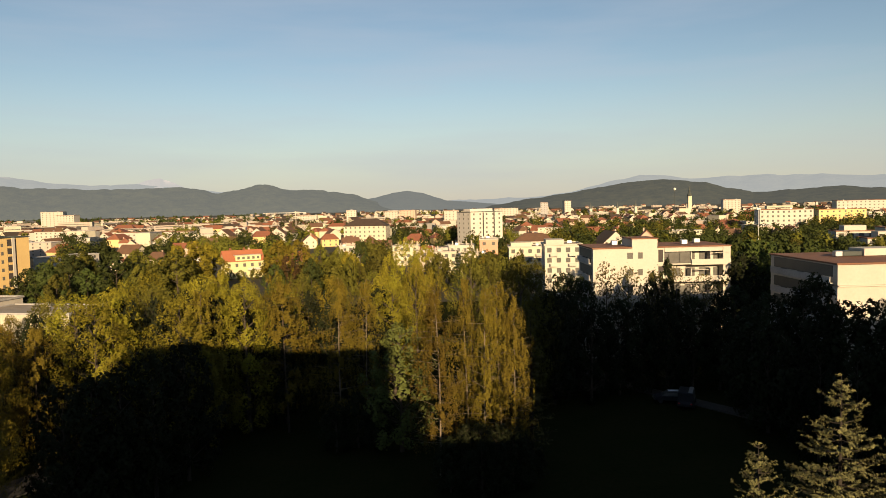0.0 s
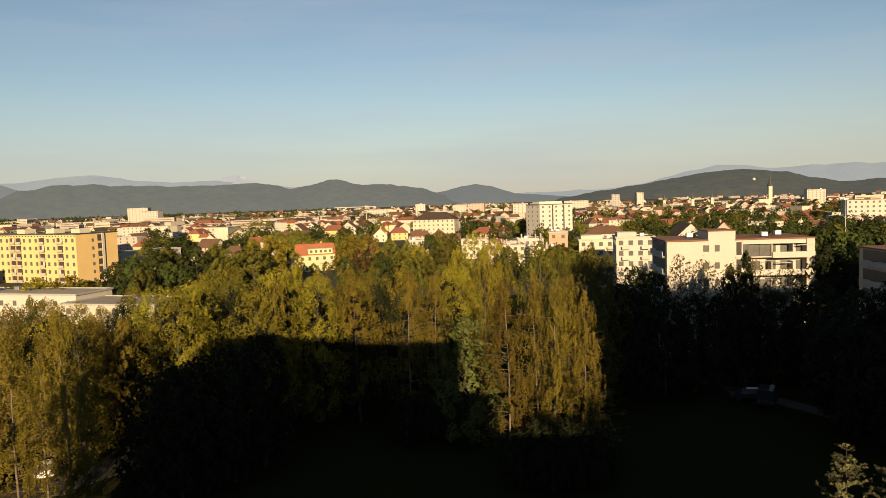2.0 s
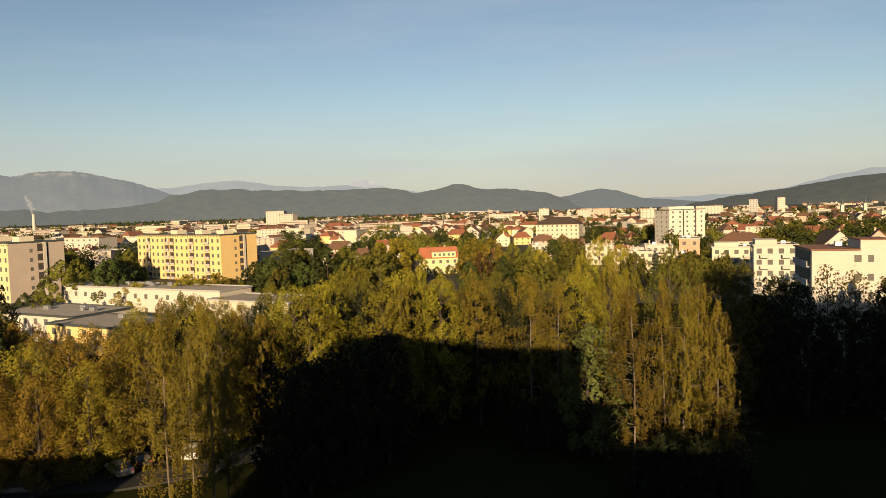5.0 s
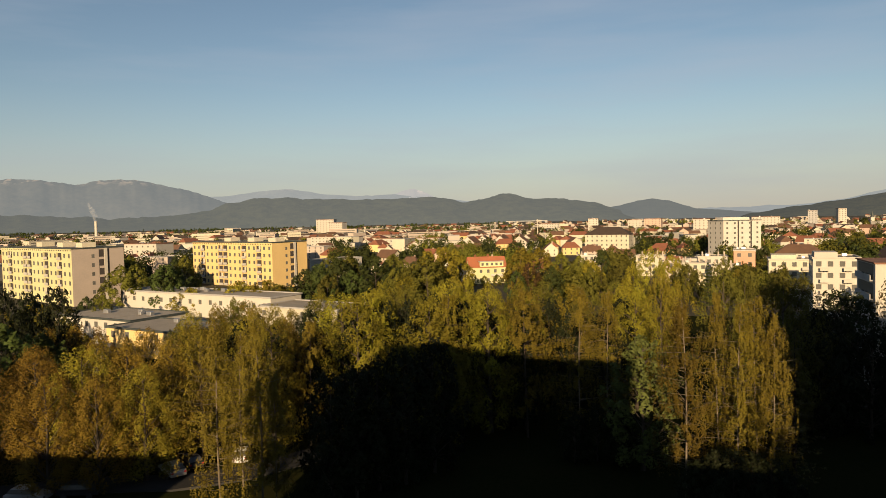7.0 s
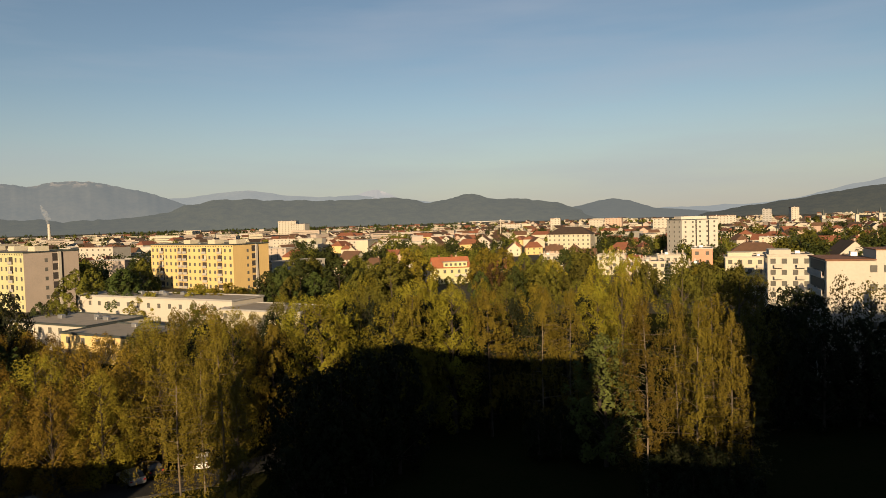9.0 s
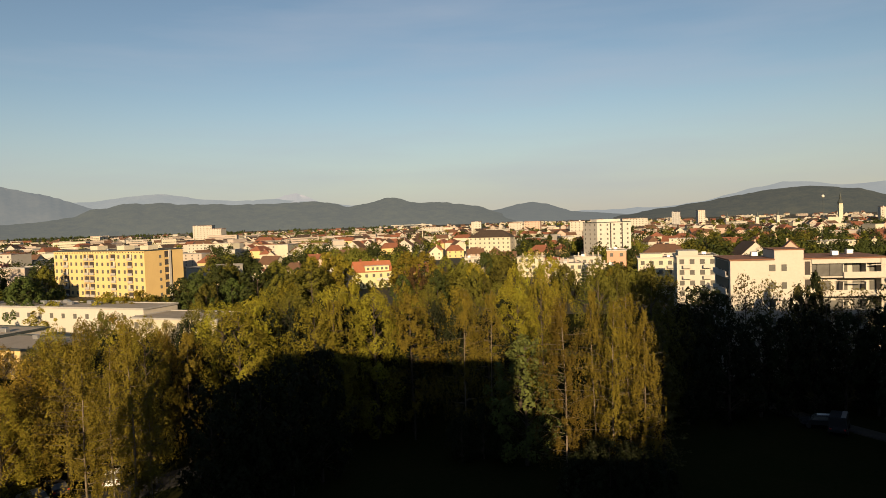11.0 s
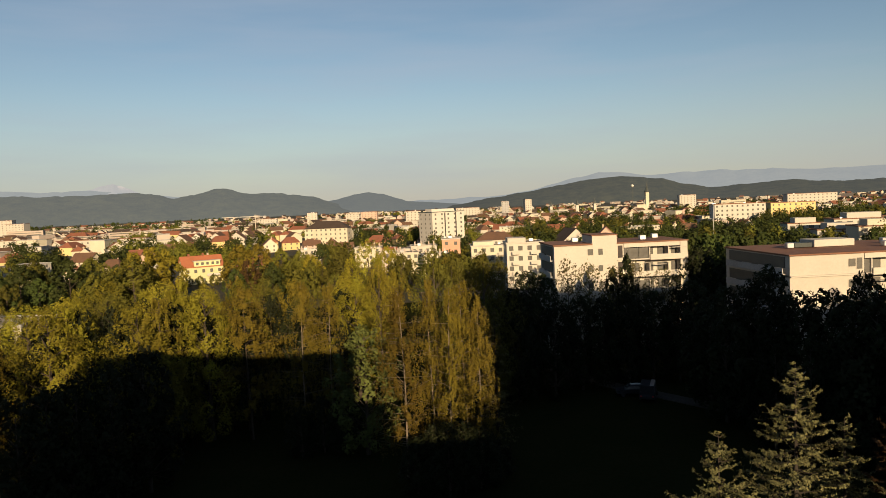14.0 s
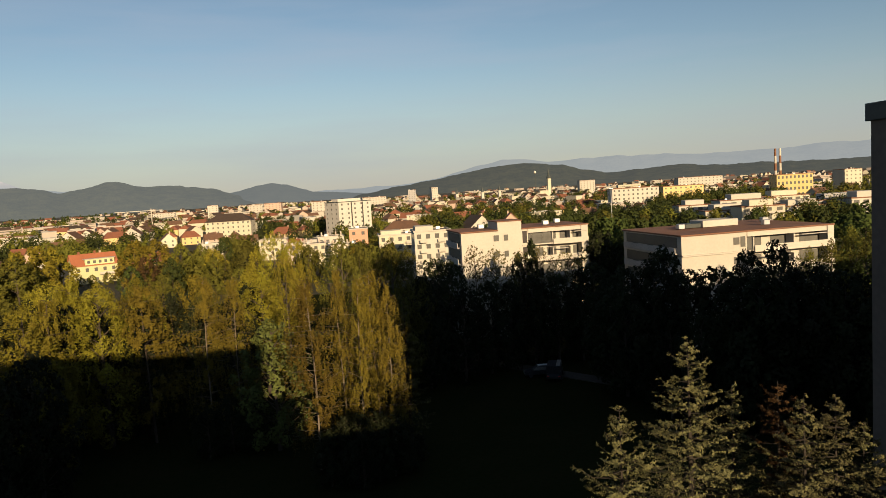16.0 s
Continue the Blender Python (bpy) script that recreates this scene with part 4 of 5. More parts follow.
# ---- trees ----
def broad_tree(seed, h, r, leaf_m, n=7000, size=0.16, clumps=130, base=0.08, upright=0.55, flat=False, trunk_m=None, name="tree"):
    """Trunk with limbs and a crown of many small pointed clumps of leaf sprays, with gaps between them."""
    rng = np.random.default_rng(seed)
    pieces = [tube([(0, 0, -0.3, 0.030 * h * 0.55), (0.1, 0, h * 0.25, 0.011 * h), (0.0, 0.15, h * 0.6, 0.006 * h), (0.1, 0.1, h * 0.92, 0.02)], 7)]
    heads = []
    lobes = rng.uniform(0, 2 * math.pi, 3)
    for i in range(clumps):
        f = base + (1 - base) * ((i + rng.random()) / clumps)
        u = (f - base) / (1 - base)
        prof = math.sin(math.pi * min(1, u * 0.80 + 0.16)) ** 0.7
        a = i * 2.4 + rng.uniform(-0.5, 0.5)
        prof *= 1 + 0.16 * math.sin(2 * a + lobes[0] + 3 * u) + 0.10 * math.sin(3 * a + lobes[1] - 5 * u)
        rr = r * prof * rng.uniform(0.25, 1.0) ** 0.45
        c = np.array((rr * math.cos(a), rr * math.sin(a), f * h * 0.95 + rng.uniform(-0.3, 0.3)))
        heads.append((c, r * rng.uniform(0.13, 0.25) * (0.6 + 0.4 * prof)))
        if i % 2 == 0:
            pieces.append(limb((0, 0, max(h * 0.12, c[2] - rr * (0.7 + upright))), c, 0.004 * h, 0.012))
    heads.append((np.array((0.1, 0.1, h * 0.95)), r * 0.16))
    w = np.array([k[1] ** 2 for k in heads])
    cnt = np.maximum(12, (n * w / w.sum()).astype(int))
    cs, out = [], []
    for (c, cr), m in zip(heads, cnt):
        d = rng.normal(size=(m, 3))
        d /= np.linalg.norm(d, axis=1)[:, None]
        p = d * cr * rng.uniform(0.70, 1.08, size=(m, 1))
        up = np.clip(p[:, 2:3] / cr, 0, 1)
        p[:, :2] *= 1 - 0.55 * up
        p[:, 2] *= 1.0 + 1.5 * upright
        cs.append(c + p)
        away = np.array((c[0], c[1], 0.0)) / (math.hypot(c[0], c[1]) + 0.3)
        out.append(0.65 * d + 0.55 * away + np.array((0, 0, 0.15)))
    cs, out = np.concatenate(cs), np.concatenate(out)
    vs, fs = joined(pieces)
    tr = raw("trunk", vs, fs, [trunk_m or M["bark"]], smooth=True)
    cr = leaf_sheet("crown", cs, size * rng.uniform(0.6, 1.3, len(cs)), leaf_m, rng, 0.0, out, flat=flat)
    return name, tr, cr


def birch_tree(seed, h, r, n=11000, size=0.080, leaf_m=None, stem_r=0.10, hang=1.15, name="birch_tree"):
    """A tall birch: pale stem, thin boughs and hanging strands of small leaves, widest below the middle."""
    rng = np.random.default_rng(seed)
    lean = rng.uniform(-0.5, 0.5, 2)
    stem = [(lean[0] * f + 0.14 * math.sin(5 * f + seed), lean[1] * f, h * f - (0.3 if f == 0 else 0), stem_r * (1 - f) ** 0.8 + 0.014) for f in np.linspace(0, 0.97, 9)]
    pieces = [tube(stem, 7)]
    cs, out = [], []
    nb = 84
    for i in range(nb):
        f = 0.16 + 0.82 * (i + rng.random()) / nb
        a = rng.uniform(0, 2 * math.pi)
        prof = min(1.0, (1.03 - f) * 2.1) ** 0.75 * min(1.0, 0.62 + f * 1.0)
        ln = r * prof * rng.uniform(0.45, 1.2)
        p0 = np.array((lean[0] * f, lean[1] * f, f * h))
        tip = p0 + np.array((ln * math.cos(a), ln * math.sin(a), ln * rng.uniform(0.05, 0.45)))
        pieces.append(limb(p0, tip, 0.026, 0.008, 4))
        m = n // nb
        ns = 10
        at_k, len_k = rng.uniform(0.28, 1.08, ns), rng.uniform(0.35, 1.0, ns)
        pick = rng.integers(0, ns, m)
        k = at_k[pick]
        drop = rng.random(m) ** 0.8 * len_k[pick] * (0.5 + 1.6 * k) * hang
        q = p0 + (tip - p0) * k[:, None] + (rng.normal(size=(ns, 3)) * 0.13)[pick] + rng.normal(size=(m, 3)) * np.array((0.07, 0.07, 0.05))
        q[:, 2] -= drop
        cs.append(q)
        out.append(np.tile(np.array((math.cos(a), math.sin(a), 0.2)) * 0.8, (m, 1)))
    cs, out = np.concatenate(cs), np.concatenate(out)
    vs, fs = joined(pieces)
    tr = raw("trunk", vs, fs, [M["birch"] if name == "birch_tree" else M["bark"]], smooth=True)
    cr = leaf_sheet("crown", cs, size * rng.uniform(0.6, 1.3, len(cs)), leaf_m or M["leaf_birch"], rng, 0.8, out, flat=True)
    return name, tr, cr


def spruce_tree(seed, h, r, leaf_m, n=9000, size=0.16, slope=0.72, shown=9.0, gap=0.34, slim=0.34, rise=0.12, name="spruce_tree"):
    """A conifer: straight stem, whorls of boughs that rise at the tip, each with side twigs set with short needle sprays."""
    rng = np.random.default_rng(seed)
    pieces = [tube([(0, 0, -0.3, 0.016 * h), (0, 0, h * 0.5, 0.009 * h), (0, 0, h - 1.0, 0.022), (0, 0, h + 0.1, 0.008)], 7)]
    cs, out = [], []
    boughs = []
    z = h - 0.12
    i = 0
    while z > h * 0.10:
        top = h - z
        for k in range(5 if top < 1.5 else 7):
            a = k * (2 * math.pi / (5 if top < 1.5 else 7)) + i * 1.7 + rng.uniform(-0.35, 0.35)
            ln = min(r, top * slope + 0.10) * rng.uniform(0.5, 1.2)
            boughs.append((z + rng.uniform(-0.5, 0.5) * gap, a, ln))
        z -= gap * (0.55 if top < 1.0 else 1.0) if top < shown else 1.3
        i += 1
    dense = lambda zz: 1.0 if h - zz < shown * 0.8 else 0.3
    tot = sum(b[2] * dense(b[0]) for b in boughs)
    for z, a, ln in boughs:
        d = np.array((math.cos(a), math.sin(a), 0))
        side = np.array((-d[1], d[0], 0))
        lift = rise * rng.uniform(0.4, 2.2) + 0.25 * max(0.0, 1 - (h - z) / 3.0)
        foot = np.array((0, 0, z))
        tip = foot + d * ln + np.array((0, 0, ln * lift))
        mid = foot + d * ln * 0.6 + np.array((0, 0, ln * (lift * 0.35 - 0.08)))
        pieces += [limb(foot, mid, 0.022, 0.014, 4), limb(mid, tip, 0.014, 0.005, 4)]
        m = max(8, int(n * ln * dense(z) / tot))
        nt = max(5, int(ln * 9))
        t0 = rng.uniform(0.10, 1.0, nt)
        way = np.where(rng.random(nt) < 0.5, -1.0, 1.0) * rng.uniform(0.5, 1.0, nt)
        tl = (0.10 + 0.34 * ln * (1.12 - t0)) * rng.uniform(0.5, 1.2, nt)
        tu = rng.uniform(-0.15, 0.45, nt)
        j = rng.integers(0, nt + 2, m)
        main = j >= nt
        j = np.where(main, 0, j)
        u = rng.random(m) ** 0.7
        t = np.where(main, rng.uniform(0.45, 1.04, m), t0[j])
        base = np.where(t[:, None] < 0.6, foot + (mid - foot) * (t / 0.6)[:, None], mid + (tip - mid) * ((t - 0.6) / 0.4)[:, None])
        reach = np.where(main, 0.0, u * tl[j])[:, None]
        q = base + (d * 0.75 + side * way[j][:, None] + np.array((0, 0, 1.0)) * tu[j][:, None]) * reach + rng.normal(size=(m, 3)) * min(0.022, size * 0.4)
        cs.append(q)
        out.append(np.tile(d * 0.8 + np.array((0, 0, 0.5)), (m, 1)))
    cs, out = np.concatenate(cs), np.concatenate(out)
    vs, fs = joined(pieces)
    tr = raw("trunk", vs, fs, [M["bark_dark"]], smooth=True)
    cr = leaf_sheet("crown", cs, size * rng.uniform(0.6, 1.4, len(cs)), leaf_m, rng, 0.3, out, slim, flat=True)
    return name, tr, cr


def plant(kind, x, y, turn, scale, label, category="tree", group=""):
    name, tr, cr = kind
    t = thing(name, label, category, pose(x, y, 0, 0, 0, turn) @ Matrix.Diagonal((scale[0], scale[0], scale[1], 1)), group)
    part("trunk", tr, t)
    part("crown", cr, t)
    return t


rng = random.Random(5)
BROAD = [broad_tree(s, 20, 4.6, M[k], n=13000, size=0.120, clumps=c, upright=u, flat=True) for s, k, c, u in ((1, "leaf", 84, 0.45), (2, "leaf_lime", 76, 0.2), (3, "leaf_brown", 92, 0.55), (4, "leaf_green", 70, 0.25))]
THIN = [broad_tree(s, 20, 4.6, M[k], n=7000, size=0.165, clumps=64, flat=True) for s, k in ((5, "leaf"), (6, "leaf_lime"), (9, "leaf_green"), (10, "leaf_brown"))]
SOFT = [birch_tree(s, 20, 4.3, n=15000, size=0.090, leaf_m=M[k], stem_r=0.12, hang=0.8, name="tree") for s, k in ((14, "leaf_lime"), (15, "leaf_birch"))]
SPARSE = [broad_tree(s, 18, 4.2, M["leaf_dusk"], n=2600, size=0.17, clumps=90, upright=0.3) for s in (12, 13)]
BUSH = broad_tree(11, 15, 3.4, M["leaf_fresh"], n=6000, size=0.17, clumps=80, upright=0.1)
# near-black crowns: painted shade for the shadowed trees, own tone for the pines
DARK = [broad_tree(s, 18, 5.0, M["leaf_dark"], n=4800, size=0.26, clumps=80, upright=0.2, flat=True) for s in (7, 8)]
BIRCH = [birch_tree(s, 23, 3.6) for s in (21, 22, 23)]
MID = [broad_tree(s, 14, 4.6, M[k], n=3600, size=0.27, clumps=44, upright=0.25, flat=True) for s, k in ((31, "leaf"), (32, "leaf_green"), (33, "leaf_park"), (34, "leaf_green"), (35, "leaf_bronze"))]
POPLAR = broad_tree(41, 20, 2.0, M["leaf_dark"], n=1500, size=0.42, clumps=50, upright=0.9, flat=True)
FIR = spruce_tree(51, 18, 3.2, M["leaf_park"], n=2200, size=0.34, slope=0.3, shown=0.0)

# the lit wood beyond the lawn: its canopy sinks towards the lane
CANOPY = ((-60, -8.4), (-48.3, -8.2), (-44.9, -8.0), (-41.1, -7.35), (-37.1, -6.2), (-35.0, -6.2), (-32.1, -6.7), (-28.6, -5.8), (-24.0, -4.9), (-19.3, -4.8), (-17.0, -5.0), (-15.0, -5.25), (-12.3, -5.1), (-8.4, -5.7), (-4.5, -5.2), (2.0, -5.2))


def canopy(az):
    return float(np.interp(az, [k[0] for k in CANOPY], [k[1] for k in CANOPY]))


for d, n, lo, hi, low in ((88, 11, -37, -6, 0.8), (105, 11, -41, -3, 0.2), (125, 12, -42, 1, -0.05), (152, 12, -40, 1, -0.1)):
    for i in range(n):
        az = lo + (hi - lo) * (i + rng.uniform(0.1, 0.9)) / n
        if d < 95 and -9.5 < az < -4:
            continue
        z = H + d * math.tan(radians(canopy(az) - low - rng.uniform(-0.3, 0.95)))
        x, y = polar(az, d + rng.uniform(-5, 5))
        p = rng.random()
        if d < 105 and p < 0.2:
            k, words = SOFT[0] if p < 0.12 else SOFT[1], "feathery olive-green tree with thin hanging twigs"
        else:
            k = rng.choice(BROAD if az < -27 else [BROAD[0], BROAD[1], BROAD[1], BROAD[3]]) if d < 120 else rng.choice(THIN if az < -27 else THIN[:3])
            words = "fresh green broad-leaved tree in the wood" if k in (BROAD[3], THIN[2]) else "broad-leaved tree in olive spring leaf"
        s = z / 20.0
        plant(k, x, y, rng.uniform(0, 360), (s * rng.uniform(0.95, 1.35), s), words, group="trees of the wood")
for az, d, z in ((-41, 88, 14.6), (-44, 89, 14.8), (-47, 88, 14.6), (-50, 90, 14.8), (-53, 89, 14.2), (-42.5, 99, 14.6), (-46, 101, 13.6), (-50, 102, 13.0), (-54, 100, 13.4), (-57, 93, 14), (-38.8, 86, 15.6), (-43, 82, 13.0), (-46.2, 81, 12.5), (-49.5, 82, 12.8)):
    x, y = polar(az, d)
    plant(rng.choice((BROAD[0], BROAD[2], BROAD[2])), x, y, rng.uniform(0, 360), (z / 20 * 1.25, z / 20), "olive-brown broad-leaved tree beside the lane", group="trees by the lane")
# near-black leaves put the block's shadow into these crowns
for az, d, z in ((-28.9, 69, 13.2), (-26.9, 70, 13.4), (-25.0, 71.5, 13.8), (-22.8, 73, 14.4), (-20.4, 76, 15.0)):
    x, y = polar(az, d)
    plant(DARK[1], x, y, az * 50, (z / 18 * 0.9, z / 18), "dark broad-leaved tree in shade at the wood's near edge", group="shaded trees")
for az, d, z in ((-39.4, 112, 15.2), (-37.6, 108, 16.2), (-36.2, 114, 16.6), (-34.6, 110, 15.6), (-33.2, 115, 15.0)):
    x, y = polar(az, d)
    plant(BROAD[0] if z < 16.3 else BROAD[3], x, y, rng.uniform(0, 360), (z / 20 * 0.8, z / 20), "slim olive tree before the white row building", group="trees of the wood")
for az, d, z in ((-49.2, 119, 13.0), (-47.4, 117, 13.4), (-45.9, 119, 12.6)):
    x, y = polar(az, d)
    plant(BROAD[2], x, y, rng.uniform(0, 360), (z / 20 * 1.1, z / 20), "olive-brown tree before the low house row", group="trees by the lane")
# near-black trees added to fill the gaps between lit crowns with painted shade
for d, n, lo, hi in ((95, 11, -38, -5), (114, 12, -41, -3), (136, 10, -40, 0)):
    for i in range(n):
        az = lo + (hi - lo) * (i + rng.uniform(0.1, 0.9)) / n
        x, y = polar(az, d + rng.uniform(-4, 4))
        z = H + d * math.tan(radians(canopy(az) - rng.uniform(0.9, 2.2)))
        plant(rng.choice(DARK), x, y, rng.uniform(0, 360), (z / 18 * 0.75, z / 18), "near-black filler tree for the shaded gaps between lit crowns", group="trees of the wood")
# two soft tall crowns in the middle of the wood
for az, d, z in ((-17.6, 92, 20.2), (-25.4, 90, 18.2)):
    x, y = polar(az, d)
    plant(SOFT[0], x, y, 70, (z / 20 * 1.1, z / 20), "feathery olive-green tree with thin hanging twigs", group="trees of the wood")
# birches
for az, d, z, w in ((-0.1, 70, 20.3, 1.15), (2.2, 74, 20.6, 0.95), (3.6, 71, 19.8, 1.0), (4.9, 73, 20.4, 1.1), (6.1, 72, 18.8, 1.0), (-8.4, 84, 19.9, 1.05), (-6.1, 86, 19.5, 0.95)):
    x, y = polar(az, d)
    plant(rng.choice(BIRCH), x, y, rng.uniform(0, 360), (z / 23 * w * 1.02, z / 23), "tall birch with white stem and hanging olive foliage", group="birches on the lawn")
for az, d, z, w in ((-37.6, 67.5, 19.2, 1.1), (-34.4, 67.0, 19.4, 1.05), (-33.4, 68, 14.5, 0.8), (-36.0, 76, 17.0, 1.1)):
    x, y = polar(az, d)
    plant(rng.choice(BIRCH), x, y, rng.uniform(0, 360), (z / 23 * w * 1.1, z / 23), "slender birch with white stem beside the lane", group="birches by the lane")
# a layered spruce whose bough tips catch the light beside the birches
x, y = polar(7.5, 75)
plant(spruce_tree(55, 16.5, 2.7, M["leaf_dusk"], n=5200, size=0.13, slope=0.22, shown=14.0, gap=0.95, rise=0.02), x, y, 20, (1, 1), "layered spruce with bare horizontal boughs beside the birches", "conifer")
# a fresh green bush-like tree at the shadow's edge
x, y = polar(-3.4, 78)
plant(BUSH, x, y, 40, (1.2, 1.0), "fresh green broad-leaved tree at the lawn's edge")
# shrubs round the birches' feet, their shade put into near-black leaves
for az, d, z, w in ((0.6, 66, 5.6, 0.42), (2.0, 66, 6.8, 0.40), (3.3, 65, 7.4, 0.42), (4.6, 66, 7.0, 0.40), (5.9, 67, 6.2, 0.42), (7.0, 68, 5.0, 0.36), (-8.8, 79, 6.0, 0.40), (-7.0, 80, 6.6, 0.42), (-5.2, 79, 5.6, 0.40)):
    x, y = polar(az, d)
    plant(DARK[0], x, y, az * 40, (w, z / 18), "shrub at the foot of the birches, near-black leaves for shade", "shrub", "shrubs on the lawn")
# garden shrubs before the red-roofed house
for az, d, z in ((-16.9, 283, 5.4), (-15.9, 280, 4.6), (-14.9, 282, 5.0), (-14.0, 284, 5.8)):
    x, y = polar(az, d)
    plant(MID[1], x, y, az * 40, (0.5, z / 14), "olive garden shrub before the red-roofed house", "shrub", "garden shrubs")
# crowns behind the birches
for az, d, z, k in ((2.6, 90, 22.9, 3), (4.2, 96, 21.2, 3), (5.6, 98, 20.6, 3), (6.7, 92, 22.0, 3), (8.0, 96, 20.6, 3), (-1.9, 112, 19.4, 0), (-2.7, 126, 22.6, 1), (-4.0, 128, 19.6, 0)):
    x, y = polar(az, d)
    plant(BROAD[k], x, y, rng.uniform(0, 360), (z / 20 * 0.78, z / 20), "tall green broad-leaved tree behind the birches", group="trees of the wood")
# trees before the white buildings, the dense ones with shade in their leaf colour
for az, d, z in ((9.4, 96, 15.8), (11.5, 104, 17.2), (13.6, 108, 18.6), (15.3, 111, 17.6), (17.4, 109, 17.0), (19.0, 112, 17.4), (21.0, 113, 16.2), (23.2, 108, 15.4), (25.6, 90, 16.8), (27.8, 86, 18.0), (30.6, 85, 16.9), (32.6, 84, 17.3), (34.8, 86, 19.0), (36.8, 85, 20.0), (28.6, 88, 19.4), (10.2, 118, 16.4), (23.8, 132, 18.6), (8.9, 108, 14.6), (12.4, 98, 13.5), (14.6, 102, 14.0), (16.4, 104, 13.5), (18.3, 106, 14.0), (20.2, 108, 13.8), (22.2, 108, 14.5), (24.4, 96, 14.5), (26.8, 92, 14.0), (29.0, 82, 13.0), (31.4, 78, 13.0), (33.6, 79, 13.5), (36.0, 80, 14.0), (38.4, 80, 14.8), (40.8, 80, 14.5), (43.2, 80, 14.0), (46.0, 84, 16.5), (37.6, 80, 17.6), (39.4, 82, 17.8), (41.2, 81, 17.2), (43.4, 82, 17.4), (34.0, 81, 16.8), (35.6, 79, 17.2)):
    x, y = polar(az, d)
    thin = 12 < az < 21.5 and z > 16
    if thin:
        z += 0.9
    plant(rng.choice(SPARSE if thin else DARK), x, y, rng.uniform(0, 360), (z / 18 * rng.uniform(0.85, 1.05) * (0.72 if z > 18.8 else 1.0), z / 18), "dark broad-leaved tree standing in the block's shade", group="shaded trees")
# a slim dark spire between wall and loggias of the white building
for az, d, z in ((18.3, 112, 19.4), (17.2, 113, 17.2)):
    x, y = polar(az, d)
    plant(POPLAR, x, y, 15, (0.85, z / 20), "slim dark upright tree before the white building", group="shaded trees")
# olive trees whose tops reach into the light beside the white building
for az, d, z in ((40.3, 98, 19.0), (41.6, 102, 20.4), (43.0, 99, 20.2), (44.4, 101, 19.4), (38.9, 92, 18.6)):
    x, y = polar(az, d)
    plant(BROAD[3], x, y, rng.uniform(0, 360), (z / 20 * 0.8, z / 20), "olive-green tree with its top in the sun beside the white building", group="trees of the wood")
# conifers close by
for az, d, z, r, m, lab, sd, sl in (
        (30.05, 25.5, 22.15, 2.9, "needle", "tall spruce with sunlit tips close by", 61, 0.56),
        (24.65, 23.5, 20.25, 1.9, "needle", "small yellow-green conifer top close by", 62, 0.58),
        (28.6, 22.0, 18.7, 1.6, "needle", "low yellow-green conifer top beside the tall spruce", 68, 0.58),
        (33.2, 26.5, 20.3, 1.9, "needle", "slender conifer close behind the tall spruce", 67, 0.40),
        (36.4, 26.0, 20.65, 0.8, "leaf_bronze", "reddish-brown conifer half in shade", 63, 0.65),
        (38.1, 24.0, 20.85, 2.0, "needle", "yellow-green conifer with a blunt top", 64, 0.48),
        (40.15, 24.6, 20.75, 2.4, "needle", "yellow-green conifer beside a larger one", 65, 0.52),
        (41.9, 25.0, 19.8, 2.0, "needle", "yellow-green conifer with a drooping side", 69, 0.55),
        (43.4, 24.0, 19.2, 2.4, "needle", "yellow-green conifer by the tower block", 66, 0.62)):
    x, y = polar(az, d)
    plant(spruce_tree(sd, z, r, M[m], n=42000 if r > 2.2 else 25000, size=0.038, slope=sl, gap=0.44, slim=0.36, shown=6.0), x, y, 0, (1, 1), lab, "conifer", "conifers close by")


# trees of the parks and gardens
def park(n, a0, a1, d0, d1, kinds, e0, e1, label, seed, gap=5.0, wide=1.0):
    """n trees between two bearings and distances, whose tops stand between two angles below the eye."""
    r = random.Random(seed)
    done = []
    k = 0
    while len(done) < n and k < n * 30:
        k += 1
        az, d = r.uniform(a0, a1), d0 * (d1 / d0) ** r.random()
        x, y = polar(az, d)
        if -18 < az < -13.2 and d < 300:
            continue
        if any((x - a) ** 2 + (y - b) ** 2 < gap ** 2 for a, b in done) or any((x - a) ** 2 + (y - b) ** 2 < 9 ** 2 for a, b in TOWN):
            continue
        z = min(20.0, max(6.0, H + d * math.tan(radians(r.uniform(e0, e1)))))
        kind = r.choice(kinds)
        own_h = 20.0 if kind is POPLAR else 18.0 if kind is FIR else 14.0
        plant(kind, x, y, r.uniform(0, 360), (z / own_h * wide * r.uniform(0.9, 1.2), z / own_h), label, group="trees of the town")
        done.append((x, y))


park(30, -29, -19.5, 205, 300, [MID[2], MID[2], MID[2], MID[1]], -4.4, -2.75, "dark green park tree in full leaf", 1, wide=1.2)
park(12, -47, -39, 300, 400, [MID[2], MID[1]], -2.8, -2.2, "dark green tree behind the yellow block", 2, wide=1.2)
park(12, -39.5, -31, 205, 232, [MID[0], MID[1]], -5.3, -4.5, "olive tree before the yellow block", 3, wide=1.7)
park(20, -12, 8, 205, 330, [MID[0], MID[1], MID[1], FIR, MID[4]], -4.8, -3.3, "garden tree between the houses", 4)
park(10, 12, 20, 170, 300, [MID[1], MID[2], MID[3]], -4.8, -3.9, "low dark tree behind the white building", 25)
park(30, 20, 45, 150, 330, [MID[2], MID[2], MID[3], FIR, MID[2]], -4.4, -2.5, "dark tree of the park behind the white buildings", 5, wide=1.1)
park(9, 21.5, 27, 140, 190, [MID[2], MID[2], FIR], -4.4, -3.0, "dark tree between the two white buildings", 15, gap=4.0)
park(9, -56, -48, 103, 128, [MID[2], FIR, MID[2]], -8.5, -6.2, "dark pine beside the low houses", 8)
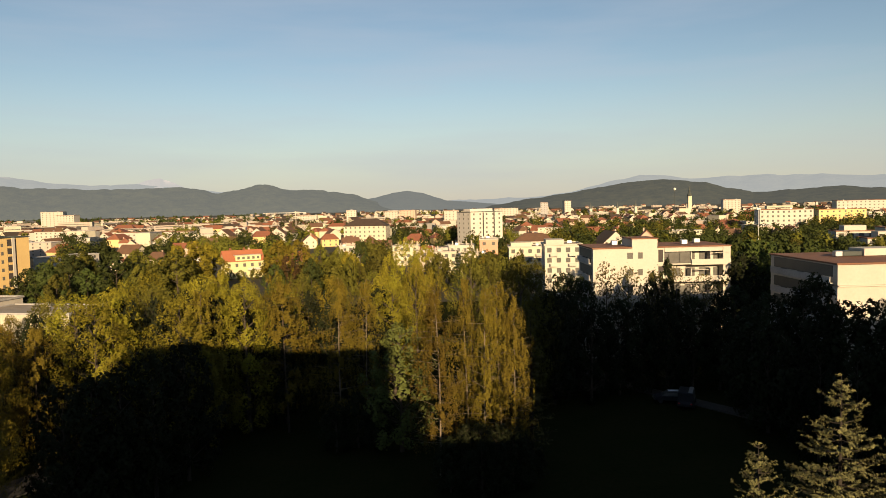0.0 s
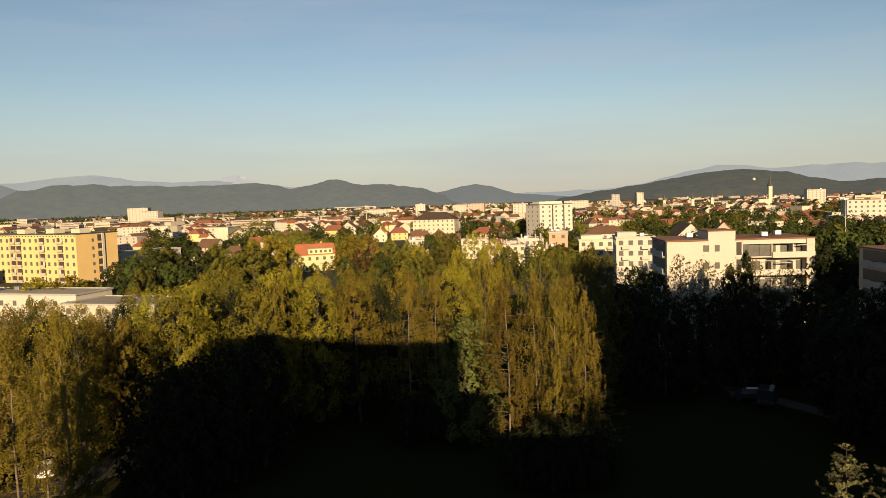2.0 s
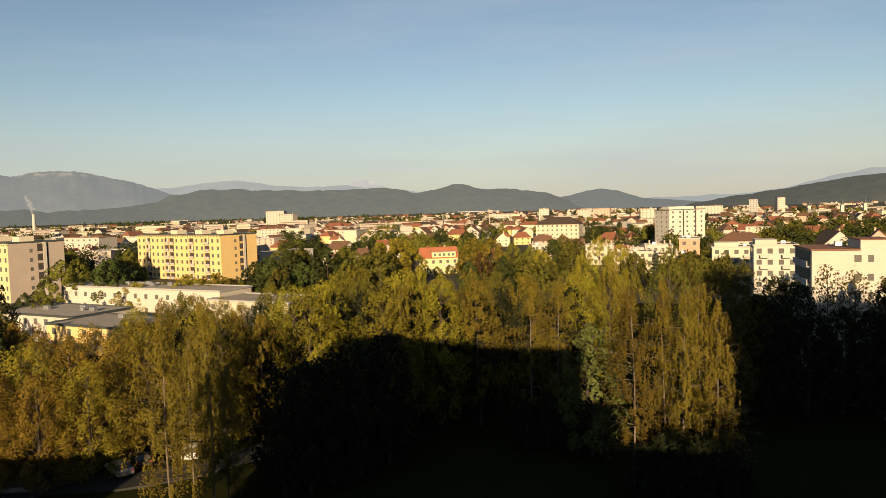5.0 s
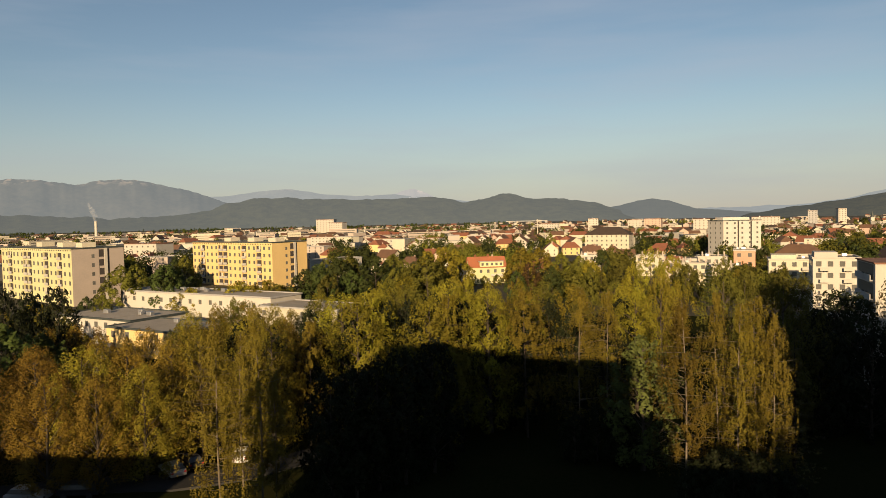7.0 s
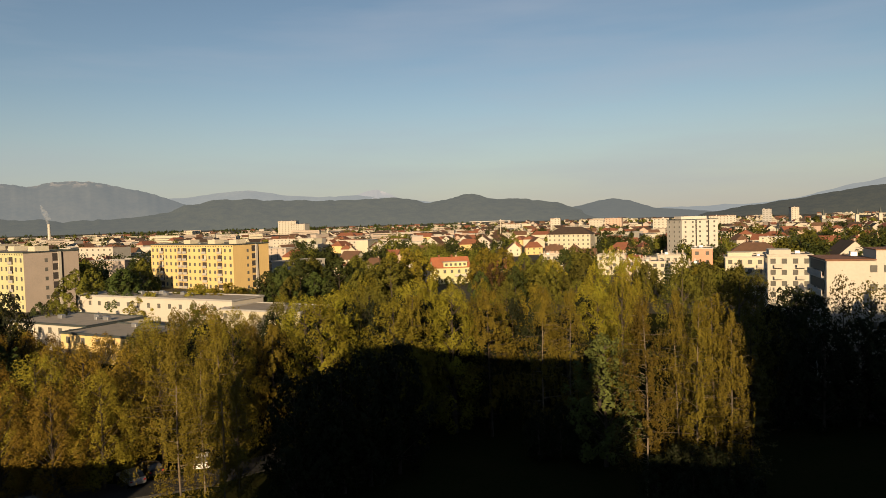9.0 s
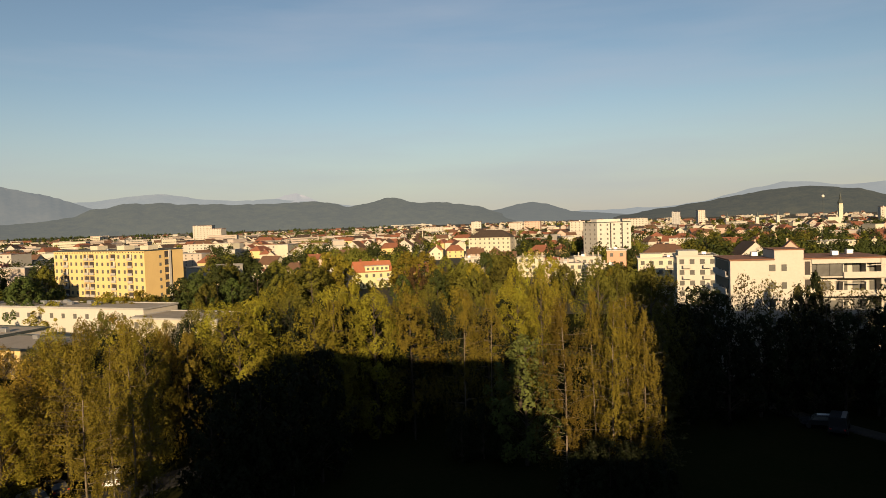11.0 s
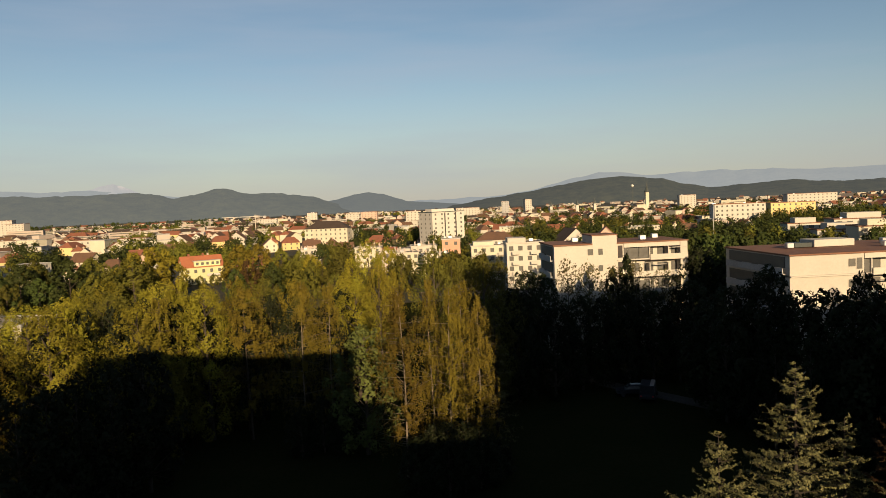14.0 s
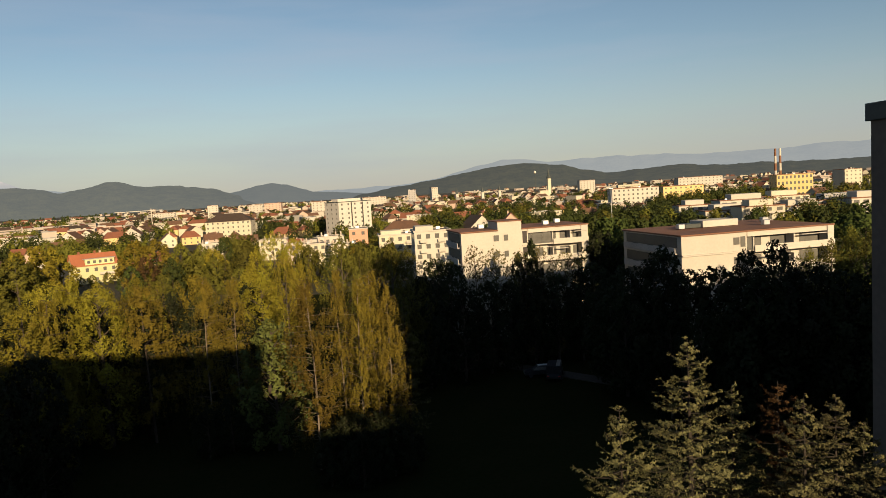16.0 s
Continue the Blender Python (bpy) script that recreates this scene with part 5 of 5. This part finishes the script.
park(16, -58, -45.5, 196, 255, [MID[1], MID[2], MID[0]], -6.2, -5.0, "garden tree before the cream block", 14)
park(16, -60, -46.5, 135, 185, [MID[1], MID[2], MID[0]], -8.0, -6.2, "garden tree among the low houses", 9)
park(16, -44.3, -38.6, 225, 330, [MID[2], MID[1], MID[2]], -4.4, -2.9, "dark green tree between the tall blocks", 10, wide=1.2)
park(8, -31, -27.6, 190, 260, [MID[2], MID[1]], -4.6, -3.4, "dark tree beside the yellow block", 12, wide=1.1)
for az, d, z in ((-51.8, 118, 19.6), (-48.5, 120, 19.2), (-50.2, 124, 18.4)):
    x, y = polar(az, d)
    plant(DARK[0], x, y, 30, (0.72, z / 18), "tall dark pine beside the low houses", group="pines")
for az, d, z, k, w in ((-19.6, 226, 18.6, 0, 1.2), (-18.4, 230, 17.6, 0, 1.1), (-20.6, 236, 17.0, 0, 1.0), (-12.9, 240, 17.2, 0, 1.15), (-11.4, 236, 17.4, 0, 1.1), (-12.3, 218, 13.6, 4, 0.9), (-9.6, 240, 15.4, 1, 1.0), (-8.2, 232, 15.0, 1, 1.0), (-6.4, 244, 16.0, 2, 0.9), (-10.4, 215, 12.6, 2, 0.9), (-13.3, 212, 11.6, 2, 0.9), (-5.2, 232, 13.6, 3, 1.0), (5.6, 330, 13.2, 2, 1.0), (4.9, 345, 12.6, 2, 1.0)):
    x, y = polar(az, d)
    plant(MID[k], x, y, rng.uniform(0, 360), (z / 14 * w, z / 14), "dark copper-leaved garden tree" if k == 4 else "round-topped garden tree among the houses", group="trees of the town")


def far_trees(name, label, n, a0, a1, d0, d1, z0, z1, leaf_m, seed):
    """The trees between the far roofs, past counting: uneven crowns of leaf clumps."""
    g = np.random.default_rng(seed)
    cs, sz, out = [], [], []
    k = 0
    groves = [(g.uniform(a0, a1), d0 * (d1 / d0) ** g.random()) for _ in range(max(6, n // 7))]
    while k < n:
        az, d = groves[g.integers(len(groves))]
        az, d = az + g.normal() * 0.8, d * (1 + g.normal() * 0.05)
        x, y = polar(az, d)
        if -18 < az < -13.2 and d < 300 or any((x - a) ** 2 + (y - b) ** 2 < 8 ** 2 for a, b in TOWN):
            k += 0.2
            continue
        k += 1
        z, r = g.uniform(z0, z1), g.uniform(2.5, 5.5)
        m = 340 if d < 500 else 150 if d < 1000 else 80
        q = g.normal(size=(m, 3))
        q /= np.linalg.norm(q, axis=1)[:, None]
        lump = 1 + 0.35 * np.sin(q[:, 0:1] * 5 + g.uniform(0, 6)) * np.sin(q[:, 2:3] * 6)
        p = q * lump * g.uniform(0.6, 1.05, (m, 1)) * np.array((r, r, z * 0.46)) + np.array((x, y, z * 0.54))
        cs.append(p)
        out.append(q)
        sz.append(g.uniform(0.6, 1.35, m) * (0.62 if d < 500 else 0.85 if d < 1000 else 1.2))
    ob = new(name, leaf_sheet(name, np.concatenate(cs), np.concatenate(sz), leaf_m, g, 0.0, np.concatenate(out), flat=True))
    tagged(ob, label, "trees", kind="stuff")


far_trees("distant_trees", "olive garden trees before the first houses", 70, -15, 12, 225, 420, 7, 11, M["leaf_green"], 70)
far_trees("distant_trees", "olive-green trees between the far roofs", 620, -56, 46, 340, 2300, 7, 13, M["leaf_green"], 71)
far_trees("distant_trees", "dark green trees between the far roofs", 900, -56, 46, 340, 2300, 7, 14, M["leaf_park"], 72)
far_trees("distant_trees", "green trees of the gardens behind the white buildings", 260, 8, 46, 330, 1100, 9, 15, M["leaf_green"], 74)
far_trees("distant_trees", "dark trees of the parks behind the white buildings", 330, 10, 46, 300, 700, 9, 15, M["leaf_park"], 73)
far_trees("distant_trees", "dark woods along the foot of the hills", 520, -58, -14, 1500, 3300, 9, 13, M["leaf_park"], 75)


# ---- cars ----
def car_kind(paint, name, L=4.3, W=1.76, h=1.46, van=False):
    """A parked car: moulded body, cabin with windows, wheels with tyre and rim, lamps."""
    t = thing(name, "", "car", Matrix.Identity(4))
    prof = [(-L / 2, 0.35), (-L / 2, 0.80), (-L / 2 + 0.15, 0.95)]
    prof += [(-L / 2 + 0.2, h), (L * 0.22, h), (L * 0.34, 1.0), (L / 2 - 0.1, 0.85), (L / 2, 0.6), (L / 2, 0.35)] if van else [(-L * 0.42, 1.0), (L * 0.24, 0.98), (L / 2 - 0.12, 0.80), (L / 2, 0.6), (L / 2, 0.35)]
    bm = bmesh.new()
    a = [bm.verts.new((x, -W / 2, z)) for x, z in prof]
    b = [bm.verts.new((x, W / 2, z)) for x, z in prof]
    bm.faces.new(a), bm.faces.new(b[::-1])
    for i in range(len(prof)):
        j = (i + 1) % len(prof)
        bm.faces.new((a[i], b[i], b[j], a[j]))
    bmesh.ops.bevel(bm, geom=bm.edges[:], offset=0.07, segments=2, affect="EDGES")
    part("body", mesh_of("body", bm, paint), t)
    if not van:
        bm = bmesh.new()
        lo = [(-L * 0.44, 0.96), (L * 0.25, 0.96)]
        hi = [(-L * 0.34, h), (L * 0.08, h)]
        v = [bm.verts.new((x, s * W * f, z)) for s in (-1, 1) for (x, z), f in ((lo[0], 0.48), (lo[1], 0.48), (hi[1], 0.40), (hi[0], 0.40))]
        bm.faces.new(v[:4]), bm.faces.new(v[4:][::-1])
        for i in range(4):
            j = (i + 1) % 4
            bm.faces.new((v[i], v[j], v[4 + j], v[4 + i]))
        bmesh.ops.bevel(bm, geom=bm.edges[:], offset=0.06, segments=2, affect="EDGES")
        part("cabin", mesh_of("cabin", bm, M["glass"]), t, "dark car windows")
        part("roof", box_mesh("roof", paint, -L * 0.33, -W * 0.39, h - 0.03, L * 0.07, W * 0.39, h + 0.025, bevel=0.02), t)
    else:
        for s in (-1, 1):
            part("window", box_mesh("window", M["glass"], L * 0.08, s * W / 2 - 0.01, 1.0, L * 0.24, s * W / 2 + 0.01, h - 0.2), t)
        part("windscreen", box_mesh("windscreen", M["glass"], L * 0.24, -W * 0.4, 1.05, L * 0.33, W * 0.4, h - 0.25, bevel=0.03), t)
    for x in (-L * 0.30, L * 0.31):
        for s in (-1, 1):
            vs, fs = tube([(0, 0, 0, 0.31), (0, 0, 0.2, 0.31)], 16)
            w = part("wheel", raw("wheel", vs, fs + [tuple(range(15, -1, -1))], [M["rubber"]]), t, at=pose(x, s * W / 2 - s * 0.02, 0.31, 90 * s, 0, 0) @ pose(0, 0, -0.17))
            vs, fs = tube([(0, 0, 0.20, 0.19), (0, 0, 0.215, 0.17)], 12)
            part("rim", raw("rim", vs, fs, [M["metal"]]), w)
    for s in (-1, 1):
        part("tail_lamp", box_mesh("tail_lamp", M["lamp_red"], -L / 2 - 0.012, s * W * 0.40 - 0.12, 0.70, -L / 2 + 0.05, s * W * 0.40 + 0.12, 0.86, bevel=0.01), t)
        part("headlight", box_mesh("headlight", M["glass"], L / 2 - 0.1, s * W * 0.36 - 0.15, 0.62, L / 2 + 0.01, s * W * 0.36 + 0.15, 0.76, bevel=0.01), t)
    return t


def park_car(paint, name, label, az, d, turn, z=0.17, **kw):
    c = car_kind(paint, name, **kw)
    x, y = polar(az, d)
    c.matrix_basis = pose(x, y, z, 0, 0, turn)
    tagged(c, label)
    return c


park_car(M["car_silver"], "parked_car", "silver hatchback parked under the trees beside the lane", -41.2, 82.5, 150)
park_car(M["car_dark"], "parked_car", "dark car parked behind a silver one", -39.9, 84.5, 150)
park_car(M["car_dark"], "parked_car", "dark car parked in the shaded lane", -47.5, 80.5, 20)
park_car(M["car_silver"], "parked_car", "grey car parked in the shaded lane", -50.8, 82.0, 15)
park_car(M["car_white"], "parked_car", "white car standing behind the birches", -36.0, 84.5, 120)
# shade put into dark paint, the sky's sheen added as pale roof sheets
pale_1 = park_car(M["car_dark"], "parked_car", "dark car with painted roof sheen parked beside the shaded path", 18.45, 99.5, 172)
pale_2 = park_car(M["car_dark"], "parked_van", "dark van with painted roof sheen parked beside the shaded path", 19.75, 98.5, 66, L=5.0, W=1.95, h=2.2, van=True)
part("roof_sheet", box_mesh("roof_sheet", M["car_white"], -1.45, -0.55, 1.49, 0.15, 0.15, 1.53, bevel=0.015), pale_1, "white sheet for the sheen on the car roof")
part("roof_sheet", box_mesh("roof_sheet", M["car_silver"], -2.2, -0.88, 2.205, 1.0, -0.35, 2.26, bevel=0.02), pale_2, "pale grey sheet for the sheen on the van roof")


# ---- smoke over the far factory stack ----
def smoke():
    m = bpy.data.materials.new("smoke")
    m.use_nodes = True
    n, l = m.node_tree.nodes, m.node_tree.links
    b = n["Principled BSDF"]
    b.inputs["Base Color"].default_value = (0.75, 0.76, 0.78, 1)
    b.inputs["Roughness"].default_value = 1.0
    co, nz, r = n.new("ShaderNodeTexCoord"), n.new("ShaderNodeTexNoise"), n.new("ShaderNodeMapRange")
    nz.inputs["Scale"].default_value, nz.inputs["Detail"].default_value = 0.12, 4
    r.inputs["From Min"].default_value, r.inputs["From Max"].default_value, r.inputs["To Max"].default_value = 0.40, 0.70, 0.10
    l.new(co.outputs["Object"], nz.inputs["Vector"])
    l.new(nz.outputs["Fac"], r.inputs["Value"])
    l.new(r.outputs["Result"], b.inputs["Alpha"])
    g = random.Random(4)
    rings = []
    for k in range(12):
        f = k / 11
        rings.append((-18 * f ** 1.6 + g.uniform(-1, 1), g.uniform(-1, 1), 38.2 + 36 * f, 1.8 + 5.5 * math.sin(math.pi * min(f + 0.08, 1.0)) ** 0.8 * (0.4 + 0.6 * f)))
    vs, fs = tube(rings, 12)
    x, y = polar(-45.85, 1500)
    ob = new("smoke_plume", raw("smoke_plume", vs, fs, [m], smooth=True))
    ob.matrix_basis = pose(x, y, 0)
    tagged(ob, "thin pale smoke rising from the factory stack", "smoke")


smoke()
